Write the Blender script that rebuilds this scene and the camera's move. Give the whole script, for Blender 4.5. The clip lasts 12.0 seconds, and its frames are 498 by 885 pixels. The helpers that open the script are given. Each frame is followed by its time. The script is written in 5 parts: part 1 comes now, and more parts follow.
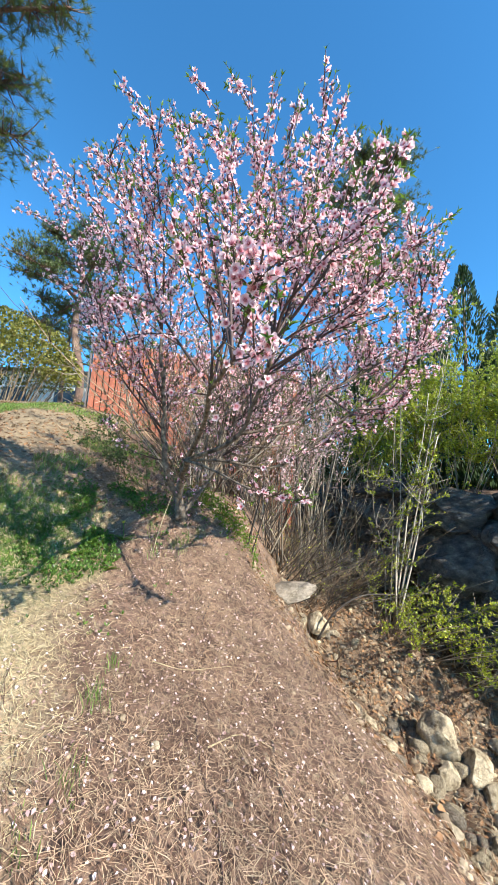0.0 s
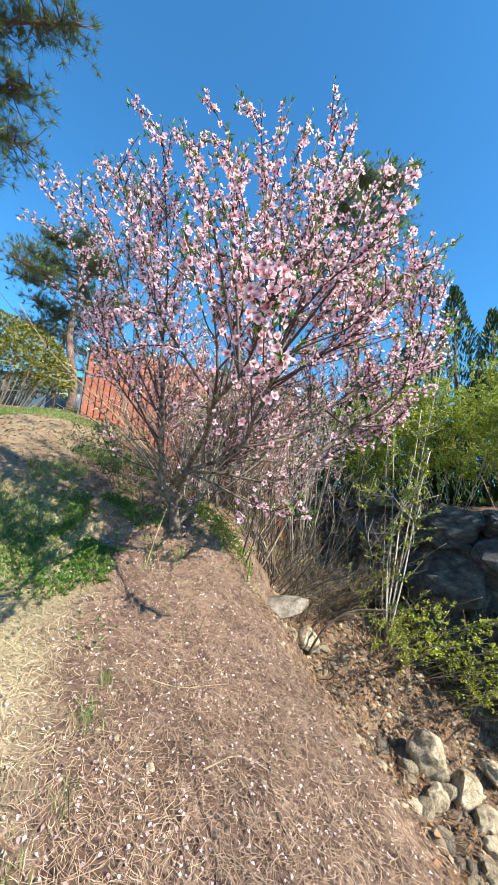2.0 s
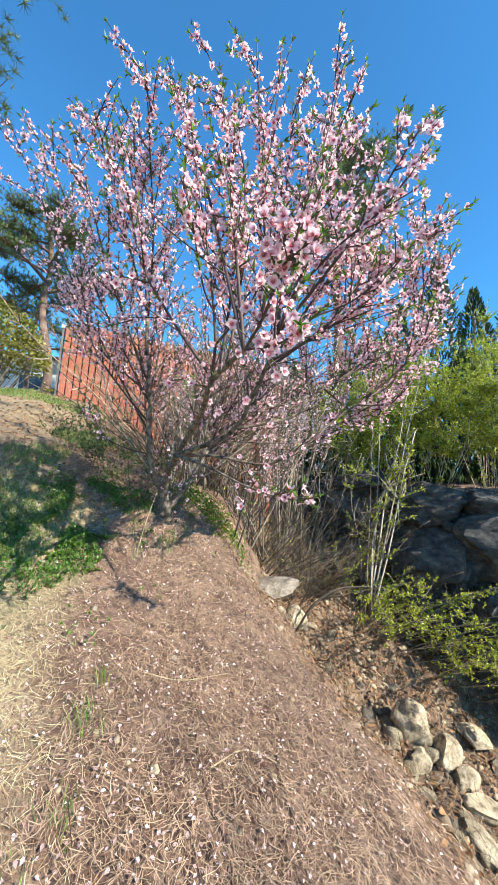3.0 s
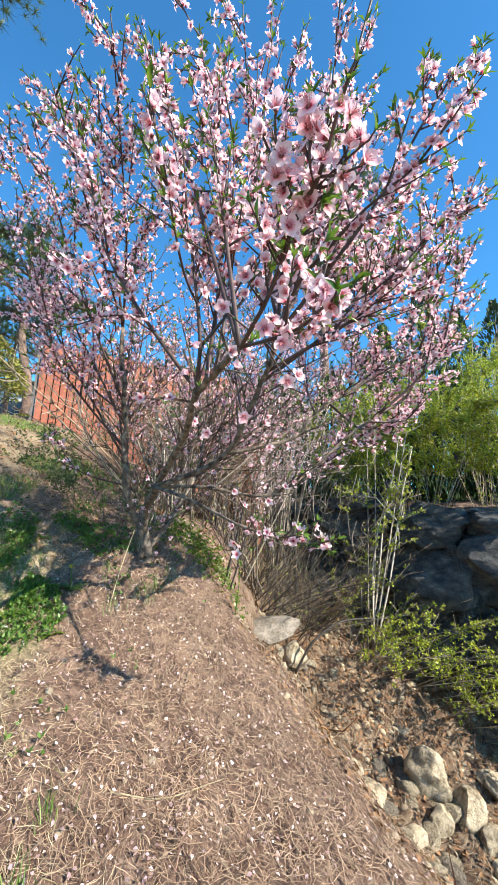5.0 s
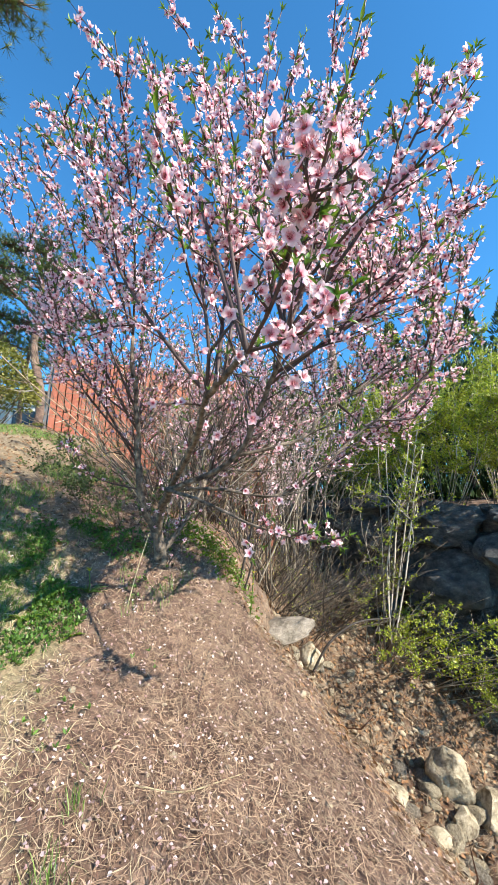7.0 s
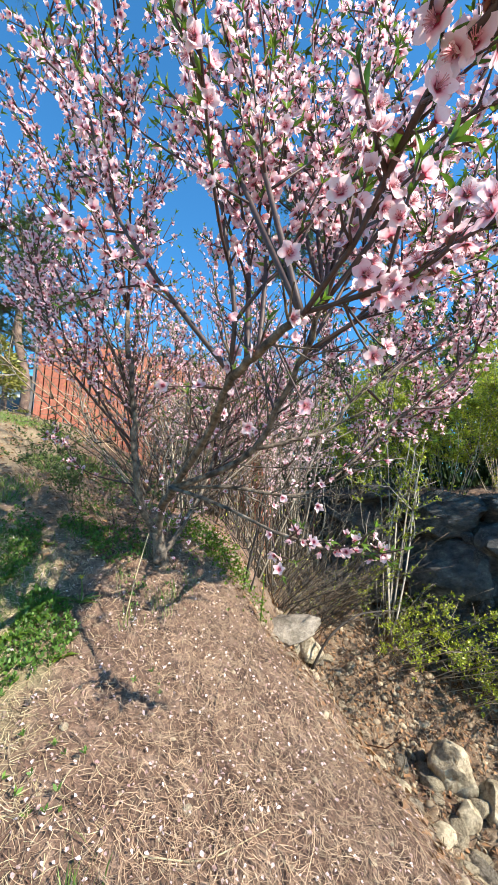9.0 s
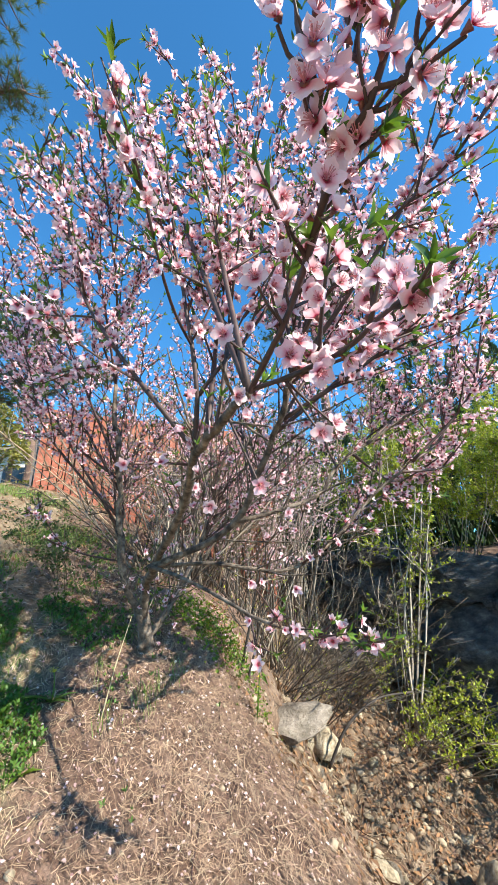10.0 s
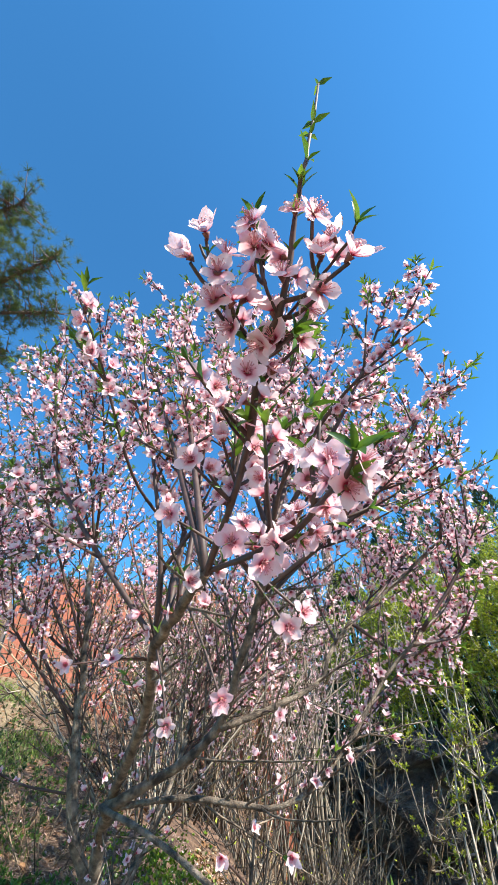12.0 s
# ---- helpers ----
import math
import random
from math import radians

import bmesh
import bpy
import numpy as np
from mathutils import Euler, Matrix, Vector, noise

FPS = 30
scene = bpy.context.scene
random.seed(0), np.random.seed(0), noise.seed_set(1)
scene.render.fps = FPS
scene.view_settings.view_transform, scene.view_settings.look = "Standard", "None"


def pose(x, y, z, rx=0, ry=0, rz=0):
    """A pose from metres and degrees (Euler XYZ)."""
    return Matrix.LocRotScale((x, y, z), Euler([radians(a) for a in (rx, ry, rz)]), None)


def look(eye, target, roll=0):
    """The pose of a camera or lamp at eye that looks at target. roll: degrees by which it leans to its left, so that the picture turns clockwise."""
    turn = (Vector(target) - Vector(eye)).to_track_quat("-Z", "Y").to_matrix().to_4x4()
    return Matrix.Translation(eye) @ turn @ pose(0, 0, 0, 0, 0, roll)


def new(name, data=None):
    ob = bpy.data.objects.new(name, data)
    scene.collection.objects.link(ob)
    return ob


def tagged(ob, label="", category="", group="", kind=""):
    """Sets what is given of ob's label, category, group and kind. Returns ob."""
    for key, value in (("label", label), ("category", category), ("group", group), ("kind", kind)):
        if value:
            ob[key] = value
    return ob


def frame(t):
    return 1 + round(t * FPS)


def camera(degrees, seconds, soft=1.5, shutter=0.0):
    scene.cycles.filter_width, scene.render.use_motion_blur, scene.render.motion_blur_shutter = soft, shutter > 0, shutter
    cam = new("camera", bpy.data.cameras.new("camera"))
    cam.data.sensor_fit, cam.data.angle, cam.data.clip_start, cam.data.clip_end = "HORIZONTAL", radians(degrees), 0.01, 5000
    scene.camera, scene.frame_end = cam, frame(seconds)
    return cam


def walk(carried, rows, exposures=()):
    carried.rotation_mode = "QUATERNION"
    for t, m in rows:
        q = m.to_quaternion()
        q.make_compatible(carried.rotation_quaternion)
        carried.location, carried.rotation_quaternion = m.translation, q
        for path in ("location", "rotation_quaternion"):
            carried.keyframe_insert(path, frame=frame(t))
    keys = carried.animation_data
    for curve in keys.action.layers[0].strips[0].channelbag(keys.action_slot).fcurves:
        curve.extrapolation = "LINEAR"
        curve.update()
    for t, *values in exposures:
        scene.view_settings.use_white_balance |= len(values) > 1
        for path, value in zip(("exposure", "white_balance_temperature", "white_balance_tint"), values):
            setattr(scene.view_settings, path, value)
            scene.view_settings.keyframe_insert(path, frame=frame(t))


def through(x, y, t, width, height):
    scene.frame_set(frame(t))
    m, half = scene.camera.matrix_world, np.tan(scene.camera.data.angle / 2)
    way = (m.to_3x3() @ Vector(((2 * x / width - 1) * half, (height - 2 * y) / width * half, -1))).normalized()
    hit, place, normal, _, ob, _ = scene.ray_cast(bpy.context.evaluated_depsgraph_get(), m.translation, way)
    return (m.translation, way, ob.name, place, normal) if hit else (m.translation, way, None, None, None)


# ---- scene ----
cam = camera(68.2, 12.0, 0.7)
PATH = [
    (0, (-0.025, 0.094, 1.136), (-0.035, 2.071, 1.437), 3.40),
    (0.5, (-0.026, 0.089, 1.148), (-0.125, 2.020, 1.660), 2.80),
    (1, (-0.036, 0.080, 1.146), (-0.082, 1.995, 1.723), 3.20),
    (1.5, (-0.053, 0.082, 1.149), (-0.041, 2.016, 1.658), 4.30),
    (2, (-0.067, 0.091, 1.148), (-0.034, 2.059, 1.507), 4.70),
    (2.5, (-0.116, 0.113, 1.141), (-0.017, 2.094, 1.398), 5.00),
    (2.7, (-0.127, 0.135, 1.146), (-0.005, 2.115, 1.399), 4.40),
    (4.3, (-0.140, 0.434, 1.217), (0.005, 2.396, 1.576), 2.00),
    (4.5, (-0.140, 0.448, 1.214), (0.026, 2.412, 1.552), 2.10),
    (5, (-0.139, 0.470, 1.220), (0.063, 2.423, 1.600), 2.00),
    (5.5, (-0.139, 0.470, 1.222), (0.061, 2.419, 1.626), 1.90),
    (6, (-0.135, 0.462, 1.216), (0.077, 2.412, 1.604), 1.80),
    (6.5, (-0.138, 0.452, 1.212), (0.058, 2.421, 1.591), 1.74),
    (7, (-0.140, 0.442, 1.209), (0.006, 2.397, 1.604), 0.70),
    (7.2, (-0.140, 0.439, 1.205), (-0.018, 2.397, 1.593), 0.80),
    (8.8, (-0.227, 0.621, 1.256), (0.071, 2.576, 1.555), 4.80),
    (9, (-0.222, 0.648, 1.262), (-0.021, 2.610, 1.589), 0.50),
    (9.5, (-0.168, 0.684, 1.279), (-0.130, 2.631, 1.734), -2.40),
    (10, (-0.137, 0.673, 1.300), (0.027, 2.557, 1.948), -1.30),
    (10.5, (-0.112, 0.683, 1.315), (0.013, 2.513, 2.113), -3.90),
    (11, (-0.096, 0.692, 1.339), (0.038, 2.399, 2.372), -4.90),
    (11.5, (-0.083, 0.698, 1.349), (0.082, 2.332, 2.491), -5.40),
    (12, (-0.081, 0.695, 1.349), (0.099, 2.167, 2.691), -4.90),
]
walk(cam, [(t, look(eye, target, roll)) for t, eye, target, roll in PATH])

# ---- light ----
scene.view_settings.exposure = 1.30
SUN = Vector((0.67, -0.52, 0.60)).normalized()
world = bpy.data.worlds.new("world")
scene.world = world
world.use_nodes = True
wn = world.node_tree
sky = wn.nodes.new("ShaderNodeTexSky")
sky.sky_type = "NISHITA"
sky.sun_disc = False
sky.sun_elevation = math.asin(SUN.z)
sky.sun_rotation = math.atan2(SUN.x, SUN.y)
sky.altitude = 300
sky.air_density = 1.0
sky.dust_density = 0.0
sky.ozone_density = 2.0
tint = wn.nodes.new("ShaderNodeMix")
tint.data_type, tint.blend_type = "RGBA", "MULTIPLY"
tint.inputs[0].default_value = 1.0
tint.inputs[7].default_value = (0.36, 0.93, 1.20, 1)
wn.links.new(sky.outputs[0], tint.inputs[6])
wn.links.new(tint.outputs[2], wn.nodes["Background"].inputs[0])
wn.nodes["Background"].inputs[1].default_value = 0.108
sun = new("sun", bpy.data.lights.new("sun", "SUN"))
sun.data.energy = 4.9
sun.data.angle = radians(0.53)
sun.data.color = (1.0, 0.93, 0.80)
sun.matrix_world = look(SUN * 30, (0, 0, 0))


# ---- materials ----
def node_mat(name):
    m = bpy.data.materials.new(name)
    m.use_nodes = True
    nt = m.node_tree
    return m, nt, nt.nodes["Principled BSDF"]


def add(nt, kind, **values):
    n = nt.nodes.new(kind)
    for k, v in values.items():
        n.inputs[k].default_value = v
    return n


def noise_node(nt, scale, detail=4.0, rough=0.6, coord="Object"):
    tc = nt.nodes.new("ShaderNodeTexCoord")
    n = add(nt, "ShaderNodeTexNoise", Scale=scale, Detail=detail, Roughness=rough)
    nt.links.new(tc.outputs[coord], n.inputs["Vector"])
    return n.outputs["Fac"]


def ramp(nt, fac, stops):
    r = nt.nodes.new("ShaderNodeValToRGB")
    while len(r.color_ramp.elements) < len(stops):
        r.color_ramp.elements.new(0.5)
    for e, (p, c) in zip(r.color_ramp.elements, stops):
        e.position, e.color = p, (*c, 1)
    nt.links.new(fac, r.inputs[0])
    return r.outputs[0]


def mix(nt, fac, a, b, mode="MIX"):
    m = nt.nodes.new("ShaderNodeMix")
    m.data_type, m.blend_type = "RGBA", mode
    for sock, v in ((m.inputs[0], fac), (m.inputs[6], a), (m.inputs[7], b)):
        if isinstance(v, (int, float)):
            sock.default_value = v
        elif isinstance(v, tuple):
            sock.default_value = (*v, 1)
        else:
            nt.links.new(v, sock)
    return m.outputs[2]


def bump(nt, bsdf, fac, strength, dist):
    b = add(nt, "ShaderNodeBump", Strength=strength, Distance=dist)
    nt.links.new(fac, b.inputs["Height"])
    nt.links.new(b.outputs[0], bsdf.inputs["Normal"])


def surface(name, stops, scale, rough=0.8, fine=0, relief=0.0, dist=0.01, coord="Object"):
    """Colours over a coarse noise, darkened and lit by a fine one, with relief."""
    m, nt, b = node_mat(name)
    f1 = noise_node(nt, scale, coord=coord)
    c = ramp(nt, f1, stops)
    f2 = noise_node(nt, fine or scale * 9, 5.0, 0.7, coord)
    c = mix(nt, 0.55, c, ramp(nt, f2, [(0.3, (0.25, 0.25, 0.25)), (0.7, (0.78, 0.78, 0.78))]), "OVERLAY")
    nt.links.new(c, b.inputs["Base Color"])
    b.inputs["Roughness"].default_value = rough
    if relief:
        bump(nt, b, f2, relief, dist)
    return m


def foliage(name, dark, light, rough=0.45, through=0.4, island=True):
    """A leaf: varied from piece to piece, light shining through."""
    m, nt, b = node_mat(name)
    if island:
        src = nt.nodes.new("ShaderNodeNewGeometry").outputs["Random Per Island"]
    else:
        src = nt.nodes.new("ShaderNodeObjectInfo").outputs["Random"]
    c = ramp(nt, src, [(0.0, dark), (1.0, light)])
    f = noise_node(nt, 2.2, 3.0)
    c = mix(nt, 0.5, c, ramp(nt, f, [(0.3, (0.3, 0.3, 0.3)), (0.7, (0.72, 0.72, 0.72))]), "OVERLAY")
    nt.links.new(c, b.inputs["Base Color"])
    b.inputs["Roughness"].default_value = rough
    t = nt.nodes.new("ShaderNodeBsdfTranslucent")
    nt.links.new(mix(nt, 1.0, c, (1.0, 1.0, 0.55), "MULTIPLY"), t.inputs[0])
    s = nt.nodes.new("ShaderNodeMixShader")
    s.inputs[0].default_value = through
    nt.links.new(b.outputs[0], s.inputs[1])
    nt.links.new(t.outputs[0], s.inputs[2])
    nt.links.new(s.outputs[0], nt.nodes["Material Output"].inputs[0])
    return m


def stem_material(name, dark, light):
    """Dry bark, paler or darker from stem to stem."""
    m, nt, b = node_mat(name)
    rnd = nt.nodes.new("ShaderNodeNewGeometry").outputs["Random Per Island"]
    c = ramp(nt, rnd, [(0.0, dark), (0.45, tuple(0.5 * (p + q) for p, q in zip(dark, light))), (1.0, light)])
    f = noise_node(nt, 26, 4.0)
    c = mix(nt, 0.6, c, ramp(nt, f, [(0.3, (0.25, 0.25, 0.25)), (0.7, (0.75, 0.75, 0.75))]), "OVERLAY")
    nt.links.new(c, b.inputs["Base Color"])
    b.inputs["Roughness"].default_value = 0.85
    return m


def petal_material(name, deep, rose, pale, island, core=0.3):
    """A petal: deep rose at its claw, pale at its rim, fine veins along it."""
    m, nt, b = node_mat(name)
    uv = nt.nodes.new("ShaderNodeUVMap")
    sep = nt.nodes.new("ShaderNodeSeparateXYZ")
    nt.links.new(uv.outputs[0], sep.inputs[0])
    c = ramp(nt, sep.outputs[0], [(0.0, deep), (core * 0.5, deep), (core, rose), (core * 2.1, pale), (1.0, tuple(min(1, v * 1.06) for v in pale))])
    if island:
        rnd = nt.nodes.new("ShaderNodeNewGeometry").outputs["Random Per Island"]
    else:
        rnd = nt.nodes.new("ShaderNodeObjectInfo").outputs["Random"]
    tone = ramp(nt, rnd, [(0.0, (1.0, 0.82, 0.87)), (0.4, (1.0, 0.95, 0.97)), (1.0, (1.0, 1.0, 1.0))])
    c = mix(nt, 1.0, c, tone, "MULTIPLY")
    mp = add(nt, "ShaderNodeMapping", Scale=(2.0, 34.0, 1.0))
    nt.links.new(uv.outputs[0], mp.inputs[0])
    v = add(nt, "ShaderNodeTexNoise", Scale=1.0, Detail=2.0)
    nt.links.new(mp.outputs[0], v.inputs["Vector"])
    c = mix(nt, 0.22, c, ramp(nt, v.outputs["Fac"], [(0.35, (0.9, 0.62, 0.7)), (0.6, (1, 1, 1))]), "MULTIPLY")
    nt.links.new(c, b.inputs["Base Color"])
    b.inputs["Roughness"].default_value = 0.55
    t = nt.nodes.new("ShaderNodeBsdfTranslucent")
    nt.links.new(c, t.inputs[0])
    s = nt.nodes.new("ShaderNodeMixShader")
    s.inputs[0].default_value = 0.5
    nt.links.new(b.outputs[0], s.inputs[1])
    nt.links.new(t.outputs[0], s.inputs[2])
    nt.links.new(s.outputs[0], nt.nodes["Material Output"].inputs[0])
    return m


BARK = surface("peach bark", [(0.36, (0.0351, 0.025, 0.0187)), (0.5, (0.133, 0.101, 0.0741)), (0.68, (0.281, 0.222, 0.168))], 30, 0.85, 110, 0.9, 0.008)
SHOOT = surface("young shoot bark", [(0.35, (0.0351, 0.0172, 0.014)), (0.7, (0.0858, 0.0468, 0.039))], 20, 0.6, 120)
PALE_TWIG = stem_material("pale dry stem", (0.0351, 0.0273, 0.0211), (0.406, 0.343, 0.265))
GREY_TWIG = stem_material("smooth grey stem", (0.144, 0.122, 0.101), (0.403, 0.36, 0.302))
TAN_TWIG = stem_material("tan dry stem", (0.0234, 0.0156, 0.0109), (0.296, 0.211, 0.133))
# dead stems' own dark tone; in the brush it also stands in for shade
DARK_TWIG = surface("dark dead stem and shaded brush", [(0.3, (0.0234, 0.0187, 0.0156)), (0.7, (0.078, 0.0624, 0.0507))], 10, 0.85, 80, 0.4, 0.004)
PINE_BARK = surface("pine bark", [(0.3, (0.078, 0.0468, 0.0351)), (0.6, (0.187, 0.117, 0.0858)), (0.8, (0.257, 0.195, 0.156))], 5, 0.9, 30, 0.8, 0.03)
PETAL = petal_material("peach petal", (0.386, 0.0276, 0.0828), (0.81, 0.405, 0.46), (0.892, 0.736, 0.754), True, 0.25)
PETAL_ONE = petal_material("peach petal near", (0.331, 0.0138, 0.046), (0.8, 0.386, 0.451), (0.892, 0.736, 0.759), False, 0.26)
PETAL_PALE = petal_material("pale far petal", (0.506, 0.184, 0.23), (0.736, 0.506, 0.534), (0.81, 0.718, 0.708), True)
CALYX = surface("calyx", [(0.3, (0.109, 0.0234, 0.0234)), (0.7, (0.203, 0.0702, 0.0468))], 60, 0.6)
STAMEN = surface("stamen", [(0.3, (0.484, 0.125, 0.187)), (0.7, (0.624, 0.328, 0.328))], 90, 0.6)
LEAF = foliage("young peach leaf", (0.0546, 0.125, 0.0156), (0.156, 0.257, 0.039), 0.4, 0.45)
LEAF_ONE = foliage("young peach leaf near", (0.035, 0.095, 0.012), (0.12, 0.22, 0.03), 0.35, 0.4, False)
SHRUB_LEAF = foliage("yellow-green shrub leaf", (0.11, 0.17, 0.014), (0.54, 0.58, 0.07), 0.45, 0.4)
HEDGE_LEAF = foliage("hedge leaf", (0.0855, 0.095, 0.019), (0.285, 0.266, 0.057), 0.5, 0.35)
CYPRESS_LEAF = foliage("cypress spray", (0.0117, 0.0312, 0.00936), (0.039, 0.078, 0.0195), 0.6, 0.2)
NEEDLE = foliage("pine needle", (0.0475, 0.0855, 0.0304), (0.19, 0.237, 0.0808), 0.5, 0.25)
COVER_LEAF = foliage("ground cover leaf", (0.049, 0.119, 0.0098), (0.196, 0.294, 0.0245), 0.4, 0.4)
WEED_LEAF = foliage("weed leaf", (0.039, 0.101, 0.0156), (0.156, 0.281, 0.0468), 0.45, 0.4)
BUSH_LEAF = foliage("dark bush leaf", (0.0312, 0.0624, 0.0156), (0.117, 0.179, 0.039), 0.45, 0.35)
BLADE = foliage("grass blade", (0.0624, 0.125, 0.0195), (0.218, 0.328, 0.0702), 0.5, 0.4)
STRAW = foliage("dry straw", (0.306, 0.234, 0.126), (0.684, 0.585, 0.378), 0.7, 0.25)
STRAW_DULL = foliage("weathered straw", (0.17, 0.118, 0.074), (0.49, 0.385, 0.265), 0.75, 0.2)
LITTER = foliage("fallen needle", (0.10, 0.046, 0.026), (0.48, 0.335, 0.22), 0.65, 0.1)
DEBRIS = foliage("dark husk", (0.0234, 0.0125, 0.00858), (0.156, 0.078, 0.0507), 0.8, 0.05)
DEAD_LEAF = foliage("dead leaf", (0.0702, 0.0328, 0.0156), (0.312, 0.164, 0.0741), 0.75, 0.15)
FALLEN_PETAL = foliage("fallen petal", (0.36, 0.216, 0.216), (0.792, 0.648, 0.666), 0.6, 0.35)
YELLOW = foliage("yellow petal", (0.712, 0.522, 0.0095), (0.807, 0.665, 0.0285), 0.5, 0.3)
ROCK = surface("sunlit field stone", [(0.32, (0.13, 0.095, 0.055)), (0.45, (0.36, 0.295, 0.20)), (0.65, (0.52, 0.44, 0.31))], 9, 0.95, 38, 1.0, 0.03)
RUBBLE = foliage("loose rubble", (0.09, 0.06, 0.038), (0.42, 0.335, 0.225), 0.9, 0.0)
SLAB_ROCK = surface("weathered slab", [(0.30, (0.0624, 0.0468, 0.0351)), (0.5, (0.187, 0.156, 0.117)), (0.7, (0.312, 0.265, 0.211))], 9, 0.9, 30, 0.9, 0.03)
WALL_ROCK = surface("grey wall boulder", [(0.30, (0.0273, 0.0281, 0.0312)), (0.45, (0.078, 0.078, 0.078)), (0.58, (0.133, 0.129, 0.121)), (0.72, (0.25, 0.242, 0.218))], 4.5, 0.95, 24, 1.0, 0.08)
FENCE_PAINT = surface("red-brown fence stain", [(0.3, (0.264, 0.0748, 0.0396)), (0.7, (0.405, 0.136, 0.0792))], 3, 0.7, 30, 0.2, 0.004)
FENCE_DARK = surface("dark fence rail", [(0.3, (0.0624, 0.0234, 0.0156)), (0.7, (0.109, 0.039, 0.0234))], 3, 0.7, 30)
POST_METAL = surface("grey-brown post", [(0.3, (0.125, 0.0936, 0.078)), (0.7, (0.218, 0.179, 0.156))], 4, 0.5, 40)
CAP = surface("white cap", [(0.3, (0.675, 0.675, 0.675)), (0.7, (0.738, 0.738, 0.738))], 4, 0.5, 40)
PLASTER = surface("white house wall", [(0.3, (0.515, 0.515, 0.499)), (0.7, (0.608, 0.608, 0.601))], 1, 0.8, 12)
ROOF = surface("grey roof", [(0.3, (0.109, 0.117, 0.133)), (0.7, (0.187, 0.195, 0.211))], 2, 0.6, 20)
PANE = surface("dark pane", [(0.3, (0.0234, 0.0312, 0.039)), (0.7, (0.039, 0.0468, 0.0546))], 2, 0.1)


def ground_material():
    m, nt, b = node_mat("slope soil")
    L = nt.links.new
    geo = nt.nodes.new("ShaderNodeNewGeometry")
    sep = nt.nodes.new("ShaderNodeSeparateXYZ")
    L(geo.outputs["Position"], sep.inputs[0])

    def tex(scale, detail=5.0, rough=0.65):
        n = add(nt, "ShaderNodeTexNoise", Scale=scale, Detail=detail, Roughness=rough)
        L(geo.outputs["Position"], n.inputs["Vector"])
        return n.outputs["Fac"]

    def math_node(op, a, c):
        n = nt.nodes.new("ShaderNodeMath")
        n.operation = op
        for s, v in zip(n.inputs, (a, c)):
            if isinstance(v, (int, float)):
                s.default_value = v
            else:
                L(v, s)
        return n.outputs[0]

    def band(value, lo, hi):
        n = add(nt, "ShaderNodeMapRange")
        n.inputs[1].default_value, n.inputs[2].default_value = lo, hi
        L(value, n.inputs[0])
        return n.outputs[0]

    soil = ramp(nt, tex(9), [(0.3, (0.0546, 0.0281, 0.0187)), (0.5, (0.129, 0.0764, 0.0515)), (0.72, (0.234, 0.156, 0.113))])
    fine = tex(120, 6.0, 0.75)
    soil = mix(nt, 0.6, soil, ramp(nt, tex(28, 4.0, 0.7), [(0.35, (0.18, 0.18, 0.18)), (0.62, (0.7, 0.7, 0.7))]), "OVERLAY")
    soil = mix(nt, 0.7, soil, ramp(nt, fine, [(0.35, (0.16, 0.16, 0.16)), (0.65, (0.84, 0.84, 0.84))]), "OVERLAY")
    straw = ramp(nt, tex(40), [(0.3, (0.156, 0.109, 0.0624)), (0.65, (0.406, 0.328, 0.203))])
    straw = mix(nt, band(sep.outputs[1], 2.0, 3.2), straw, ramp(nt, tex(5), [(0.3, (0.117, 0.0858, 0.0468)), (0.5, (0.211, 0.156, 0.0936)), (0.7, (0.265, 0.211, 0.125))]))
    straw = mix(nt, 0.6, straw, ramp(nt, fine, [(0.35, (0.16, 0.16, 0.16)), (0.65, (0.84, 0.84, 0.84))]), "OVERLAY")
    green = ramp(nt, tex(30), [(0.3, (0.039, 0.0663, 0.0156)), (0.65, (0.125, 0.164, 0.0429))])
    wob = tex(1.6)
    bx = math_node("ADD", sep.outputs[0], math_node("MULTIPLY", wob, 0.9))
    dry = math_node("ADD", bx, math_node("MULTIPLY", math_node("SUBTRACT", sep.outputs[1], 1.4), 0.3))
    bare = mix(nt, band(dry, -0.06, -0.36), soil, straw)
    lawn = math_node("MULTIPLY", band(bx, -0.3, -0.65), math_node("MULTIPLY", band(sep.outputs[1], 1.2, 1.6), band(sep.outputs[1], 2.7, 2.3)))
    c = mix(nt, math_node("MULTIPLY", lawn, band(tex(3.0), 0.25, 0.5)), bare, green)
    bank = ramp(nt, tex(7), [(0.3, (0.0546, 0.0328, 0.0203)), (0.5, (0.133, 0.0858, 0.0515)), (0.7, (0.25, 0.187, 0.129))])
    bank = mix(nt, 0.7, bank, ramp(nt, tex(60, 6.0, 0.75), [(0.35, (0.16, 0.16, 0.16)), (0.65, (0.84, 0.84, 0.84))]), "OVERLAY")
    c = mix(nt, band(math_node("ADD", math_node("ADD", sep.outputs[2], math_node("MULTIPLY", sep.outputs[0], 0.229)), math_node("MULTIPLY", sep.outputs[1], -0.252)), -0.1, -0.55), c, bank)
    L(c, b.inputs["Base Color"])
    b.inputs["Roughness"].default_value = 0.95
    bump(nt, b, fine, 0.6, 0.01)
    return m


GROUND = ground_material()


